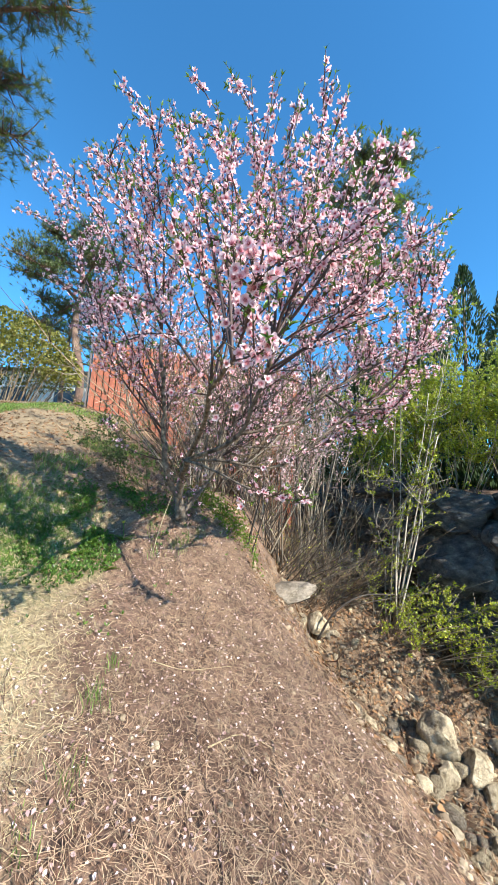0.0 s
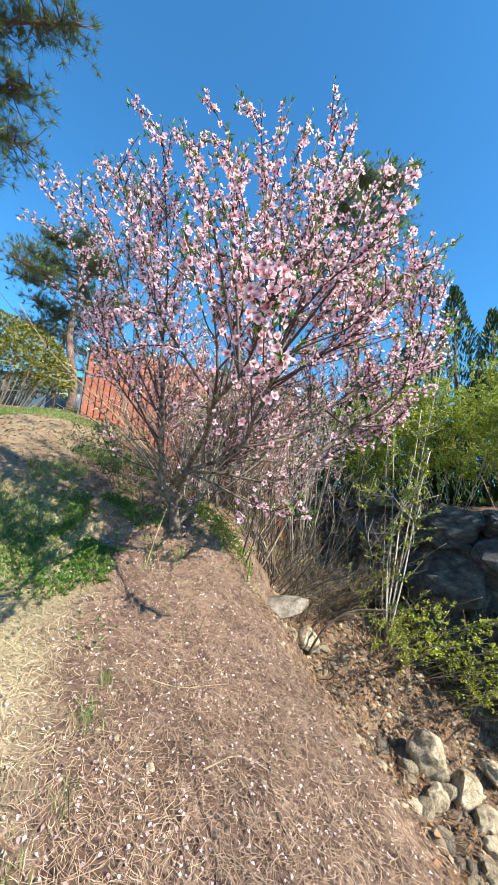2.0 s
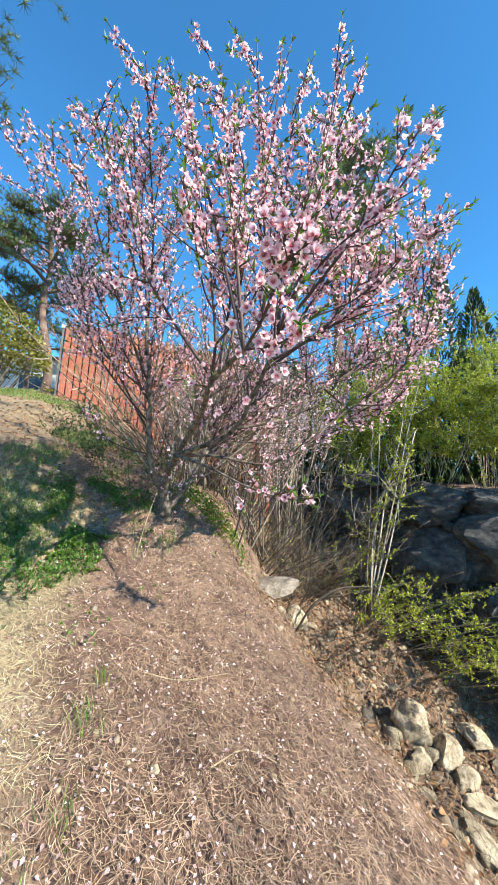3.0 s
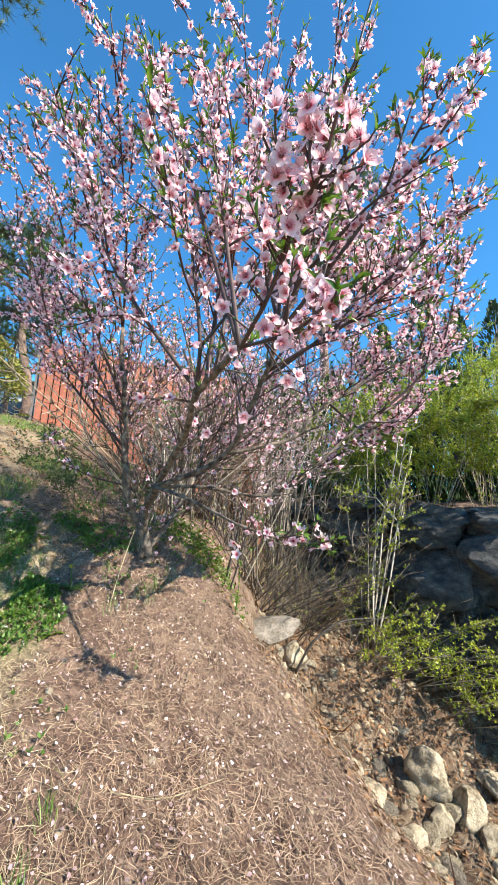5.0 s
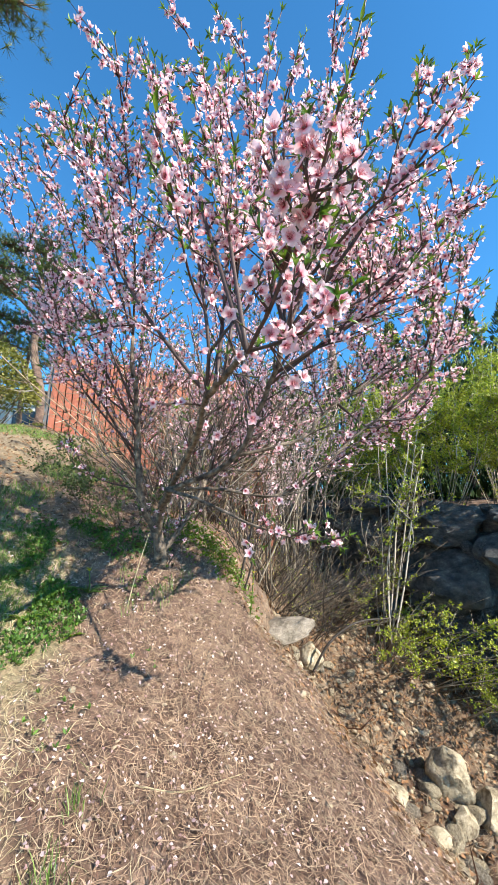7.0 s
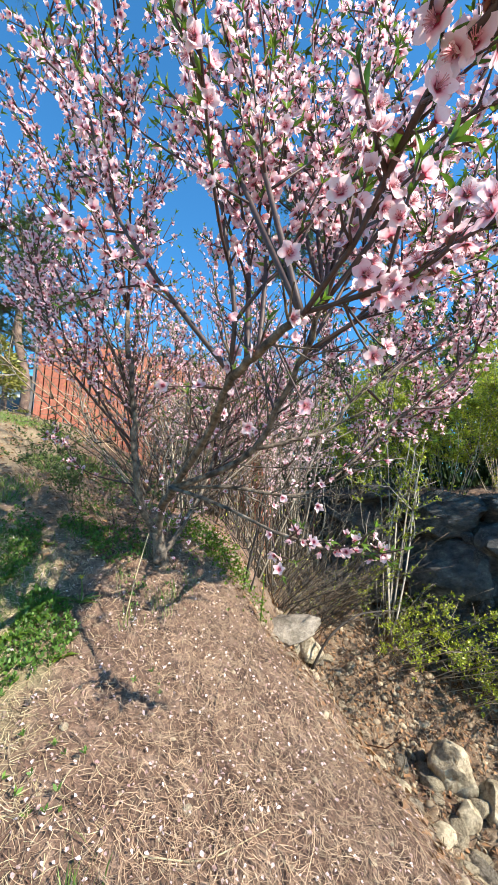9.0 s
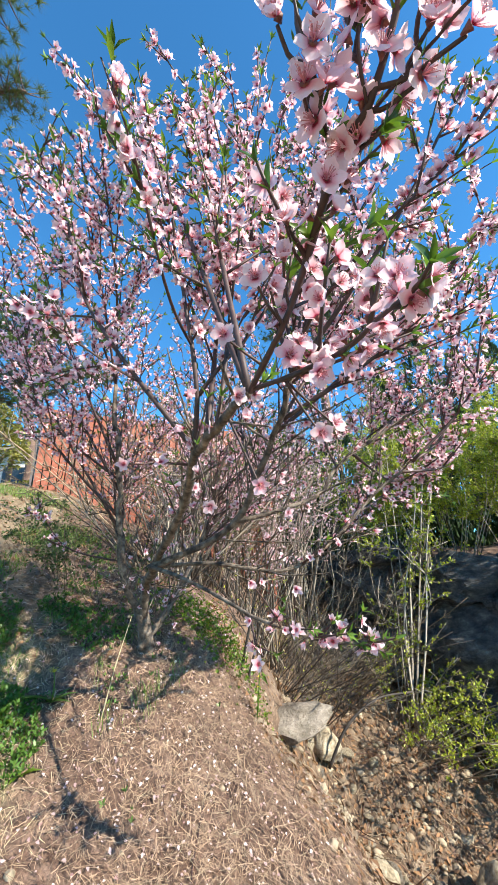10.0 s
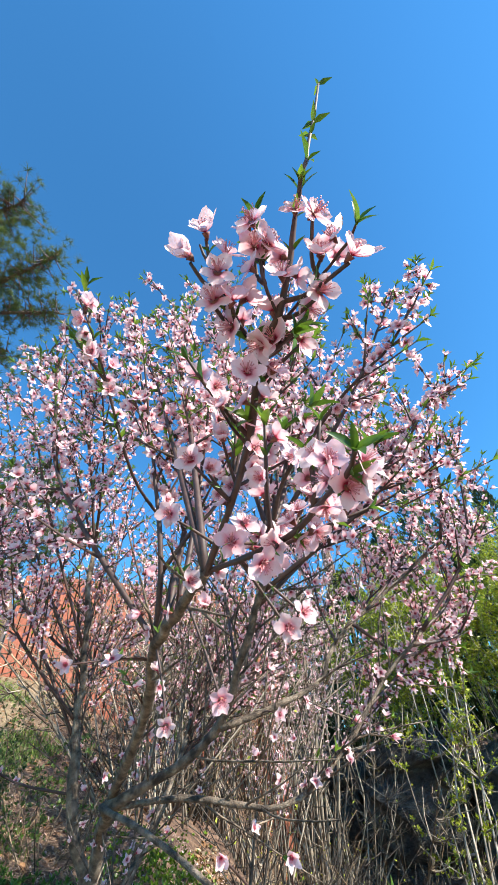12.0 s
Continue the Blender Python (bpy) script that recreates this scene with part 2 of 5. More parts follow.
# ---- mesh helpers ----
class Soup:
    """Loose pieces gathered into one mesh, with a texture coordinate at each corner."""

    def __init__(self):
        self.v, self.f, self.uv, self.mi, self.n = [], [], [], [], 0

    def put(self, verts, faces, uvs=None, mat=0):
        verts = np.asarray(verts, float)
        self.v.append(verts)
        uvs = np.zeros((len(verts), 2)) if uvs is None else np.asarray(uvs, float)
        self.uv.append(uvs)
        base = self.n
        for f in faces:
            self.f.append([i + base for i in f])
            self.mi.append(mat)
        self.n += len(verts)

    def mesh(self, name, mats, smooth=True):
        me = bpy.data.meshes.new(name)
        v = np.concatenate(self.v)
        uv = np.concatenate(self.uv)
        me.from_pydata(v.tolist(), [], self.f)
        loops = np.empty(len(me.loops), int)
        me.loops.foreach_get("vertex_index", loops)
        me.uv_layers.new(name="UVMap").data.foreach_set("uv", uv[loops].astype(np.float32).ravel())
        for m in mats:
            me.materials.append(m)
        me.polygons.foreach_set("material_index", np.array(self.mi, np.int32))
        me.polygons.foreach_set("use_smooth", np.full(len(me.polygons), smooth))
        me.update()
        return me


def cross(a, b):
    return np.array((a[1] * b[2] - a[2] * b[1], a[2] * b[0] - a[0] * b[2], a[0] * b[1] - a[1] * b[0]))


def frame_of(d):
    d = np.asarray(d, float)
    d = d / (math.sqrt(d @ d) + 1e-9)
    a = cross(d, (0, 0, 1.0) if abs(d[2]) < 0.95 else (1.0, 0, 0))
    a /= math.sqrt(a @ a)
    return a, cross(d, a), d


def curve(points, n):
    """A smooth line through the points, with n steps."""
    p = np.asarray(points, float)
    p = np.vstack([2 * p[0] - p[1], p, 2 * p[-1] - p[-2]])
    k = len(p) - 3
    out = []
    for u in np.linspace(0, k, n + 1):
        i = min(int(u), k - 1)
        t = u - i
        a, b, c, d = p[i:i + 4]
        out.append(0.5 * (2 * b + (c - a) * t + (2 * a - 5 * b + 4 * c - d) * t * t + (3 * b - a - 3 * c + d) * t ** 3))
    return np.array(out)


def tube(soup, pts, r0, r1, sides=6, mat=0, knots=0.0, rng=None, power=1.0):
    pts = np.asarray(pts, float)
    n = len(pts)
    tan = np.gradient(pts, axis=0)
    a = frame_of(tan[0])[0]
    verts, uvs = [], []
    for i in range(n):
        d = tan[i] / (np.linalg.norm(tan[i]) + 1e-9)
        a = a - d * (a @ d)
        a /= np.linalg.norm(a) + 1e-9
        b = cross(d, a)
        s = (i / (n - 1)) ** power
        r = r0 + (r1 - r0) * s
        if knots and rng is not None:
            r *= 1 + knots * rng.uniform(-1, 1)
        for k in range(sides):
            w = 2 * math.pi * k / sides
            verts.append(pts[i] + r * (math.cos(w) * a + math.sin(w) * b))
            uvs.append((s, k / sides))
    faces = [(i * sides + k, i * sides + (k + 1) % sides, (i + 1) * sides + (k + 1) % sides, (i + 1) * sides + k) for i in range(n - 1) for k in range(sides)]
    faces.append(tuple(range((n - 1) * sides, n * sides)))
    faces.append(tuple(reversed(range(sides))))
    soup.put(verts, faces, uvs, mat)


def part(name, me, parent, label="", kind=""):
    ob = new(name, me)
    ob.parent = parent
    return tagged(ob, label=label, kind=kind)


def thing(name, place, label, category, group="", kind=""):
    ob = new(name)
    ob.location = place
    ob.empty_display_size = 0.1
    return tagged(ob, label, category, group, kind)


def local(me, place):
    """Moves a mesh made at world places so that it hangs from an origin at place."""
    me.transform(Matrix.Translation(-Vector(place)))
    return me


def place_copies(verts, faces, uvs, mats):
    """One mesh from a base piece placed many times (rows: 3x3 turn-and-scale, place)."""
    v = np.asarray(verts, float)
    allv = np.concatenate([v @ R.T + p for R, p in mats])
    n = len(v)
    alluv = np.tile(np.asarray(uvs, float), (len(mats), 1))
    allf = [tuple(i + k * n for i in f) for k in range(len(mats)) for f in faces]
    return allv, allf, alluv


def turn(d, spin, scale=1.0):
    """A 3x3 that sends local z to d, spun about it."""
    a, b, c = frame_of(d)
    ca, sa = math.cos(spin), math.sin(spin)
    return np.stack([ca * a + sa * b, -sa * a + ca * b, c], axis=1) * scale


def smooth(lo, hi, x):
    t = min(1.0, max(0.0, (x - lo) / (hi - lo)))
    return t * t * (3 - 2 * t)


# ---- the ground ----
LIP = ((-3, 1.7), (0, 1.1), (1.2, 0.66), (1.6, 0.45), (1.9, 0.29), (2.2, 0.11), (2.6, -0.10), (3.1, -0.27), (4.0, -0.25), (5.5, 0.05), (8.0, 0.5))


def lip(y):
    """Where the path breaks off to the gully."""
    if y <= LIP[0][0]:
        return LIP[0][1]
    for (y0, x0), (y1, x1) in zip(LIP, LIP[1:]):
        if y < y1:
            return x0 + (x1 - x0) * (y - y0) / (y1 - y0)
    return LIP[-1][1]


def clamp(v, lo, hi):
    return lo if v < lo else hi if v > hi else v


def gully(x, y):
    return clamp(-1.42 - 0.12 * (x - 2.2) + (0.30 if y < 4.5 else 0.75) * (y - 4.5), -2.3, 0.9)


def height(x, y):
    path = 0.018 - 0.229 * clamp(x, -2.3, 3) + 0.252 * clamp(y, -4, 6.6) + 0.22 * smooth(1.9, 2.8, y) - 0.25 * clamp(x + 2.0, -0.8, 4) * smooth(3.0, 5.5, y)
    d = 0.92 * (x - lip(y)) + 0.16 * noise.noise(Vector((x * 2.4, y * 2.4, 11.0))) + 0.04 * noise.noise(Vector((x * 11, y * 11, 12.0)))
    if d > -0.15:
        d += 0.15
        low = path - 0.62 * (math.sqrt(d * d + 0.02) - 0.141) * smooth(0.0, 0.2, d) - 1.2 * max(0.0, d - 0.36)
        g = gully(x, y)
        z = 0.5 * (low + g + math.sqrt((low - g) ** 2 + 0.02))
        z = min(z, path)
    else:
        z = path
    z -= 0.24 * math.exp(-((x - 0.20) / 0.20) ** 2 - ((y - 2.85) / 0.34) ** 2)
    w = (x + y - 8.6) / 1.414
    k = smooth(0.0, 0.3, w) * smooth(-0.5, 1.2, x)
    return z * (1 - k) + (1.3 + 0.10 * clamp(w, 0, 8)) * k


def rough_height(x, y):
    a = 0.035 * noise.noise(Vector((x * 1.3, y * 1.3, 0.0))) + 0.014 * noise.noise(Vector((x * 6, y * 6, 3.0)))
    bank = smooth(0.0, 0.5, x - lip(y))
    return height(x, y) + a + bank * (0.10 * noise.noise(Vector((x * 2.4, y * 2.4, 7.0))) + 0.05 * noise.noise(Vector((x * 7, y * 7, 9.0))))


def axis_steps(lo, fine_lo, fine_hi, hi, step):
    fine = np.arange(fine_lo, fine_hi, step)
    left, right, g = [], [], step
    x = fine_lo
    while x > lo:
        g *= 1.22
        x -= g
        left.append(x)
    x, g = fine[-1], step
    while x < hi:
        g *= 1.22
        x += g
        right.append(x)
    return np.array(left[::-1] + fine.tolist() + right)


def build_ground():
    xs = axis_steps(-400, -2.2, 3.6, 400, 0.045)
    ys = axis_steps(-400, 0.3, 6.4, 900, 0.045)
    nx, ny = len(xs), len(ys)
    verts = [(x, y, rough_height(x, y)) for y in ys for x in xs]
    faces = [(j * nx + i, j * nx + i + 1, (j + 1) * nx + i + 1, (j + 1) * nx + i) for j in range(ny - 1) for i in range(nx - 1)]
    s = Soup()
    s.put(verts, faces)
    ob = new("ground", s.mesh("ground", [GROUND]))
    tagged(ob, "sloping garden ground of reddish soil, needle litter, straw and lawn", "ground", kind="structure")


build_ground()
STEP = 0.05
TABLE = np.array([[rough_height(-5.0 + i * STEP, 0.0 + j * STEP) for i in range(201)] for j in range(145)])


def quick_height(x, y):
    """The ground's height, looked up in a table near the path."""
    u, v = (x + 5.0) / STEP, y / STEP
    i, j = int(u), int(v)
    if u < 0 or v < 0 or i > 199 or j > 143:
        return rough_height(x, y)
    u, v = u - i, v - j
    t = TABLE
    return float((t[j, i] * (1 - u) + t[j, i + 1] * u) * (1 - v) + (t[j + 1, i] * (1 - u) + t[j + 1, i + 1] * u) * v)


def on_ground(x, y, up=0.0):
    return np.array((x, y, quick_height(x, y) + up))


# ---- stones ----
def stone_mesh(name, size, rng, mat, cuts=13, sub=4, rough=0.05, worn=0.0):
    """A worn block: a ball cut flat by several planes, then roughened."""
    bm = bmesh.new()
    bmesh.ops.create_icosphere(bm, subdivisions=sub, radius=1.0)
    planes = []
    for _ in range(cuts):
        n = Vector((rng.gauss(0, 1), rng.gauss(0, 1), rng.gauss(0, 0.8))).normalized()
        planes.append((n, rng.uniform(0.54 + 0.6 * worn, 0.86 + 0.4 * worn)))
    seed = Vector((rng.uniform(0, 90), rng.uniform(0, 90), rng.uniform(0, 90)))
    for v in bm.verts:
        p = v.co.copy()
        for n, d in planes:
            over = p.dot(n) - d
            if over > 0:
                p -= n * over * 0.98
        p += p.normalized() * (1.4 * rough * noise.noise(p * 2.2 + seed) + rough * 0.8 * noise.noise(p * 6 + seed) + rough * 0.5 * noise.noise(p * 14 + seed))
        v.co = Vector((p.x * size[0], p.y * size[1], p.z * size[2]))
    for f in bm.faces:
        f.smooth = False
    me = bpy.data.meshes.new(name)
    bm.to_mesh(me)
    bm.free()
    me.materials.append(mat)
    me.polygons.foreach_set("use_smooth", np.full(len(me.polygons), True))
    me.set_sharp_from_angle(angle=radians(42))
    return me


def build_wall():
    """The retaining wall of piled boulders along the far side of the gully."""
    rng = random.Random(5)
    wall = thing("retaining_wall", (3.0, 5.6, -0.5), "dry-laid retaining wall of large grey boulders along the gully", "wall", kind="structure")
    bodies = [stone_mesh("boulder", (1, 1, 1), rng, WALL_ROCK, 10, 3, 0.20) for _ in range(7)]
    chinks = [stone_mesh("chink_stone", (1, 1, 1), rng, WALL_ROCK, 9, 2, 0.11) for _ in range(5)]
    along = Vector((1, -1, 0)).normalized()
    inward = Vector((1, 1, 0)).normalized()
    start = Vector((0.7, 7.6, 0))
    s, rows = 0.0, 0
    while s < 9.5:
        w = rng.uniform(0.85, 1.35)
        base = start + along * (s + w / 2)
        foot = float(gully(base.x, base.y)) - 0.15
        z, top, lean = foot, 1.45 + rng.uniform(-0.12, 0.15), 0.0
        while z < top - 0.15:
            h = min(rng.uniform(0.55, 1.0), max(0.35, top - z))
            o = part("boulder", rng.choice(bodies), wall)
            p = base + inward * (0.18 + lean + rng.uniform(-0.08, 0.1)) + along * rng.uniform(-0.15, 0.15)
            o.location = Vector((p.x, p.y, z + h / 2)) - wall.location
            o.rotation_euler = (rng.uniform(-0.15, 0.15), rng.uniform(-0.15, 0.15), -math.pi / 4 + rng.uniform(-0.25, 0.25))
            o.scale = (w * 0.62, 0.42, h * 0.62)
            z += h * 0.93
            lean += 0.07
            for _ in range(2):
                o = part("chink_stone", rng.choice(chinks), wall)
                g = rng.uniform(0.10, 0.20)
                p = base + inward * (lean - 0.08) + along * rng.choice((-0.5, 0.5)) * w + along * rng.uniform(-0.12, 0.12)
                o.location = Vector((p.x, p.y, z + rng.uniform(-0.25, 0.1))) - wall.location
                o.rotation_euler = (rng.uniform(0, 6), rng.uniform(0, 6), rng.uniform(0, 6))
                o.scale = (g, g * 0.8, g * 0.7)
        s += w * 0.95


build_wall()


def set_stone(name, size, x, y, label, group, seed, sink=0.3, z=None, spin=None, mat=None, cuts=8, worn=0.0):
    rng = random.Random(seed)
    size = tuple(0.80 * v for v in size)
    ob = new(name, stone_mesh(name, size, rng, mat or ROCK, cuts, worn=worn))
    ob.location = (x, y, (rough_height(x, y) if z is None else z) + size[2] * (1 - 2 * sink))
    ob.rotation_euler = (rng.uniform(-0.3, 0.3), rng.uniform(-0.3, 0.3), rng.uniform(0, 6.28) if spin is None else spin)
    return tagged(ob, label, "stone", group)


GULLY = "stones in the gully"
set_stone("boulder", (0.30, 0.27, 0.31), 2.16, 4.42, "large pale rounded boulder sitting in the gully", GULLY, 11, 0.25, cuts=14, worn=0.14)
set_stone("stone", (0.17, 0.14, 0.15), 2.10, 4.16, "small pale stone against the large boulder", GULLY, 23, 0.25, cuts=12, worn=0.1)
set_stone("boulder", (0.25, 0.20, 0.20), 2.42, 4.22, "smooth tan blocky boulder leaning in the gully", GULLY, 12, 0.25, cuts=12, worn=0.12)
set_stone("stone", (0.19, 0.16, 0.17), 2.50, 4.02, "tan blocky stone beside the boulders", GULLY, 24, 0.25, cuts=11, worn=0.08)
set_stone("stone", (0.26, 0.20, 0.13), 2.95, 4.55, "flat grey-white stone half buried in the gully", GULLY, 13, 0.3, worn=0.1)
set_stone("stone", (0.17, 0.14, 0.14), 3.05, 4.22, "rounded tan stone in the gully", GULLY, 25, 0.3, worn=0.1)
set_stone("stone", (0.30, 0.20, 0.09), 1.50, 4.30, "broken flat pale stone in the gully rubble", GULLY, 14, 0.2)
set_stone("stone", (0.20, 0.16, 0.12), 1.25, 4.62, "small pale stone in the gully rubble", GULLY, 15, 0.25)
set_stone("stone", (0.16, 0.13, 0.12), 1.42, 4.50, "small rounded pale stone in the gully rubble", GULLY, 20, 0.25, worn=0.1)
set_stone("stone", (0.24, 0.17, 0.08), 1.68, 3.98, "broken flat pale stone in the gully rubble", GULLY, 21, 0.3)
set_stone("stone", (0.26, 0.15, 0.07), 1.80, 3.72, "long flat grey stone in the gully rubble", GULLY, 22, 0.3)
set_stone("stone", (0.26, 0.20, 0.10), 2.55, 3.82, "flat tan stone in the gully", GULLY, 18, 0.3)
set_stone("stone", (0.34, 0.16, 0.10), 2.35, 3.62, "long flat tan stone in the gully", GULLY, 19, 0.3)
set_stone("stone_slab", (0.60, 0.30, 0.13), 0.26, 3.70, "long flat weathered stone slab jutting over the gully edge", GULLY, 16, 0.25, z=0.22, spin=-0.35, cuts=16, mat=SLAB_ROCK)
set_stone("stone", (0.12, 0.10, 0.11), 0.50, 3.62, "angular pale stone at the end of the slab", GULLY, 26, 0.2, cuts=12)
set_stone("stone", (0.26, 0.20, 0.22), 0.98, 5.2, "angular pale stone below the slab", GULLY, 17, 0.2, z=-0.55, cuts=12)
set_stone("stone", (0.11, 0.09, 0.09), 1.05, 4.95, "small pale stone below the slab", GULLY, 27, 0.2)


def scatter_stones():
    rng = random.Random(31)
    meshes = [stone_mesh("stone", (1, 0.8, 0.6), rng, m, 11, 2, 0.09) for m in (ROCK, ROCK, SLAB_ROCK, ROCK) for _ in range(3)]
    n = 0
    while n < 240:
        u = rng.uniform(0, 1)
        x = 0.95 + 1.9 * u + rng.gauss(0, 0.35)
        y = 5.0 - 2.2 * u + rng.gauss(0, 0.35)
        if x - lip(y) < 0.3 or x + y > 8.0:
            continue
        r = 0.03 + 0.12 * rng.random() ** 3
        o = new("stone", rng.choice(meshes))
        o.location = on_ground(x, y, r * 0.12)
        o.rotation_euler = (rng.uniform(-0.5, 0.5), rng.uniform(-0.5, 0.5), rng.uniform(0, 6.28))
        o.scale = (r, r * rng.uniform(0.7, 1.2), r * rng.uniform(0.7, 1.3))
        tagged(o, "broken pale stone lying in the gully litter", "stone", GULLY)
        n += 1


scatter_stones()


# ---- the fence ----
def box(s, lo, hi, mat=0):
    x0, y0, z0 = lo
    x1, y1, z1 = hi
    s.put([(x0, y0, z0), (x1, y0, z0), (x1, y1, z0), (x0, y1, z0), (x0, y0, z1), (x1, y0, z1), (x1, y1, z1), (x0, y1, z1)],
          [(0, 3, 2, 1), (4, 5, 6, 7), (0, 1, 5, 4), (1, 2, 6, 5), (2, 3, 7, 6), (3, 0, 4, 7)], None, mat)


def build_fence():
    fence = thing("slat_fence", (-2.78, 6.05, 2.5), "red-brown stained vertical slat fence with a grey end post", "fence")
    pitch, width = 0.104, 0.082
    s = Soup()
    box(s, (0, 0, 0), (width, 0.022, 1.0))
    board = s.mesh("slat", [FENCE_PAINT], False)
    ux, uy = math.cos(0.10), math.sin(0.10)
    for i in range(34):
        o = part("slat", board, fence)
        q = i * pitch
        x, y = -2.76 + q * ux, 6.02 + q * uy
        top = 3.66 - 0.085 * q
        foot = min(2.55, float(height(x, y)) + 0.03) - 0.12
        o.location = (x + 2.78, y - 6.05, foot - 2.5)
        o.rotation_euler = (0, 0, 0.10)
        o.scale = (1, 1, top - foot)
    for k, drop in enumerate((0.18, 0.75)):
        s = Soup()
        pts = [(q * ux + 0.02, q * uy + 0.075, 1.16 - drop - 0.085 * q) for q in (0.0, 1.8, 3.65)]
        tube(s, pts, 0.035, 0.035, 4)
        part("rail", s.mesh("rail", [FENCE_DARK], False), fence, "dark back rail")
    s = Soup()
    a, b = (0.0, 0.026), (3.64 * ux, 3.64 * uy + 0.026)
    s.put([(*a, -1.2), (*b, -1.9), (*b, 0.83), (*a, 1.14), (a[0], a[1] + 0.012, -1.2), (b[0], b[1] + 0.012, -1.9), (b[0], b[1] + 0.012, 0.83), (a[0], a[1] + 0.012, 1.14)],
          [(0, 1, 2, 3), (7, 6, 5, 4), (0, 3, 7, 4), (3, 2, 6, 7), (1, 5, 6, 2), (0, 4, 5, 1)])
    part("back_panel", s.mesh("back_panel", [FENCE_DARK], False), fence, "dark backing boards behind the slats")
    s = Soup()
    box(s, (-0.05, 0.0, -0.3), (-0.02, 0.04, 1.08))
    part("post", s.mesh("post", [POST_METAL], False), fence, "grey end post")
    s = Soup()
    box(s, (-0.065, -0.01, 1.08), (-0.012, 0.05, 1.13))
    part("cap", s.mesh("cap", [CAP], False), fence, "white post cap")


build_fence()


# ---- leaves and blossoms ----
def leaf_piece(length, width, fold=0.25, bend=0.2, rows=3):
    """A folded pointed leaf along local z, its face to local y."""
    verts, uvs, faces = [], [], []
    for i in range(rows + 1):
        t = i / rows
        w = width * 0.5 * math.sin(math.pi * min(0.98, 0.08 + 0.92 * t)) ** 0.8
        y = -bend * length * t * t
        verts += [(-w, y + fold * w, t * length), (0, y, t * length), (w, y + fold * w, t * length)]
        uvs += [(t, 0), (t, 0.5), (t, 1)]
    for i in range(rows):
        a = i * 3
        faces += [(a, a + 1, a + 4, a + 3), (a + 1, a + 2, a + 5, a + 4)]
    return verts, faces, uvs


def quad_leaf(length, width):
    return [(0, 0, 0), (width / 2, 0.12 * length, length * 0.5), (0, 0, length), (-width / 2, 0.12 * length, length * 0.5)], [(0, 1, 2, 3)], [(0, 0.5), (0.5, 1), (1, 0.5), (0.5, 0)]


def whorl(length, width, n=4):
    """A few pointed leaves round one bud."""
    s = Soup()
    for k in range(n):
        a = 6.28 * k / n + 0.3 * k
        out = np.array((math.cos(a), math.sin(a), 0))
        up = np.array((0, 0, 1.0))
        side = cross(up, out) * width / 2
        d = (out * 0.7 + up * 0.75) * length
        s.put([(0, 0, 0), d * 0.5 + side + up * 0.06 * length, d, d * 0.5 - side + up * 0.06 * length], [(0, 1, 2, 3)])
    return np.concatenate(s.v), s.f, np.concatenate(s.uv)


def blossom_piece(r, cup, rows, cols, seed, stamens):
    """Five cupped petals round a centre, local z the way it faces; materials: petal, calyx, stamen."""
    rng = random.Random(seed)
    s = Soup()
    for k in range(5):
        a0 = 2 * math.pi * k / 5 + rng.uniform(-0.13, 0.13)
        tilt = cup + rng.uniform(-0.3, 0.3)
        size = r * rng.uniform(0.9, 1.08)
        twist = rng.uniform(-0.5, 0.5)
        wide = rng.uniform(0.36, 0.46)
        curl = rng.uniform(-0.5, 0.6)
        verts, uvs, faces = [], [], []
        for i in range(rows + 1):
            t = i / rows
            w = wide * size * (math.sin(math.pi * min(1, 0.02 + 0.86 * t ** 1.2)) ** 0.9)
            for j in range(cols + 1):
                u = 2 * j / cols - 1
                rad = size * (0.08 + 0.96 * t) - 0.12 * size * abs(u) ** 2 * t + 0.045 * size * t * math.sin(9 * u + seed + 2 * k)
                side = w * u
                bow = 0.32 * size * t * t * tilt + 0.35 * size * curl * t ** 3 + rng.gauss(0, 0.035) * size * t + 0.3 * w * u * u + twist * side * t + 0.06 * size * t * t * math.sin(5 * u + 2.1 * k + seed)
                fwd = rad * math.cos(tilt * 0.75)
                lift = rad * math.sin(tilt * 0.75) + bow * 0.6
                ca, sa = math.cos(a0), math.sin(a0)
                verts.append((ca * fwd - sa * side, sa * fwd + ca * side, lift))
                uvs.append((t, 0.5 + 0.5 * u))
        n = cols + 1
        for i in range(rows):
            for j in range(cols):
                faces.append((i * n + j, i * n + j + 1, (i + 1) * n + j + 1, (i + 1) * n + j))
        s.put(verts, faces, uvs, 0)
    tube(s, [(0, 0, -0.38 * r), (0, 0, -0.16 * r), (0, 0, 0.03 * r)], 0.05 * r, 0.24 * r, 5 if stamens else 3, 1)
    for k in range(stamens):
        a = 2 * math.pi * k / stamens + rng.uniform(-0.2, 0.2)
        sp = rng.uniform(0.12, 0.42)
        hgt = rng.uniform(0.45, 0.72) * r
        p = np.array((math.cos(a) * sp * r, math.sin(a) * sp * r, hgt))
        q = np.array((-math.sin(a), math.cos(a), 0)) * 0.022 * r
        s.put([-q, q, p + q, p - q], [(0, 1, 2, 3)], None, 2)
        e = 0.05 * r
        s.put([p + (e, 0, 0), p + (0, e, 0), p + (-e, 0, 0), p + (0, -e, 0), p + (0, 0, e)], [(0, 1, 4), (1, 2, 4), (2, 3, 4), (3, 0, 4)], None, 2)
    return s


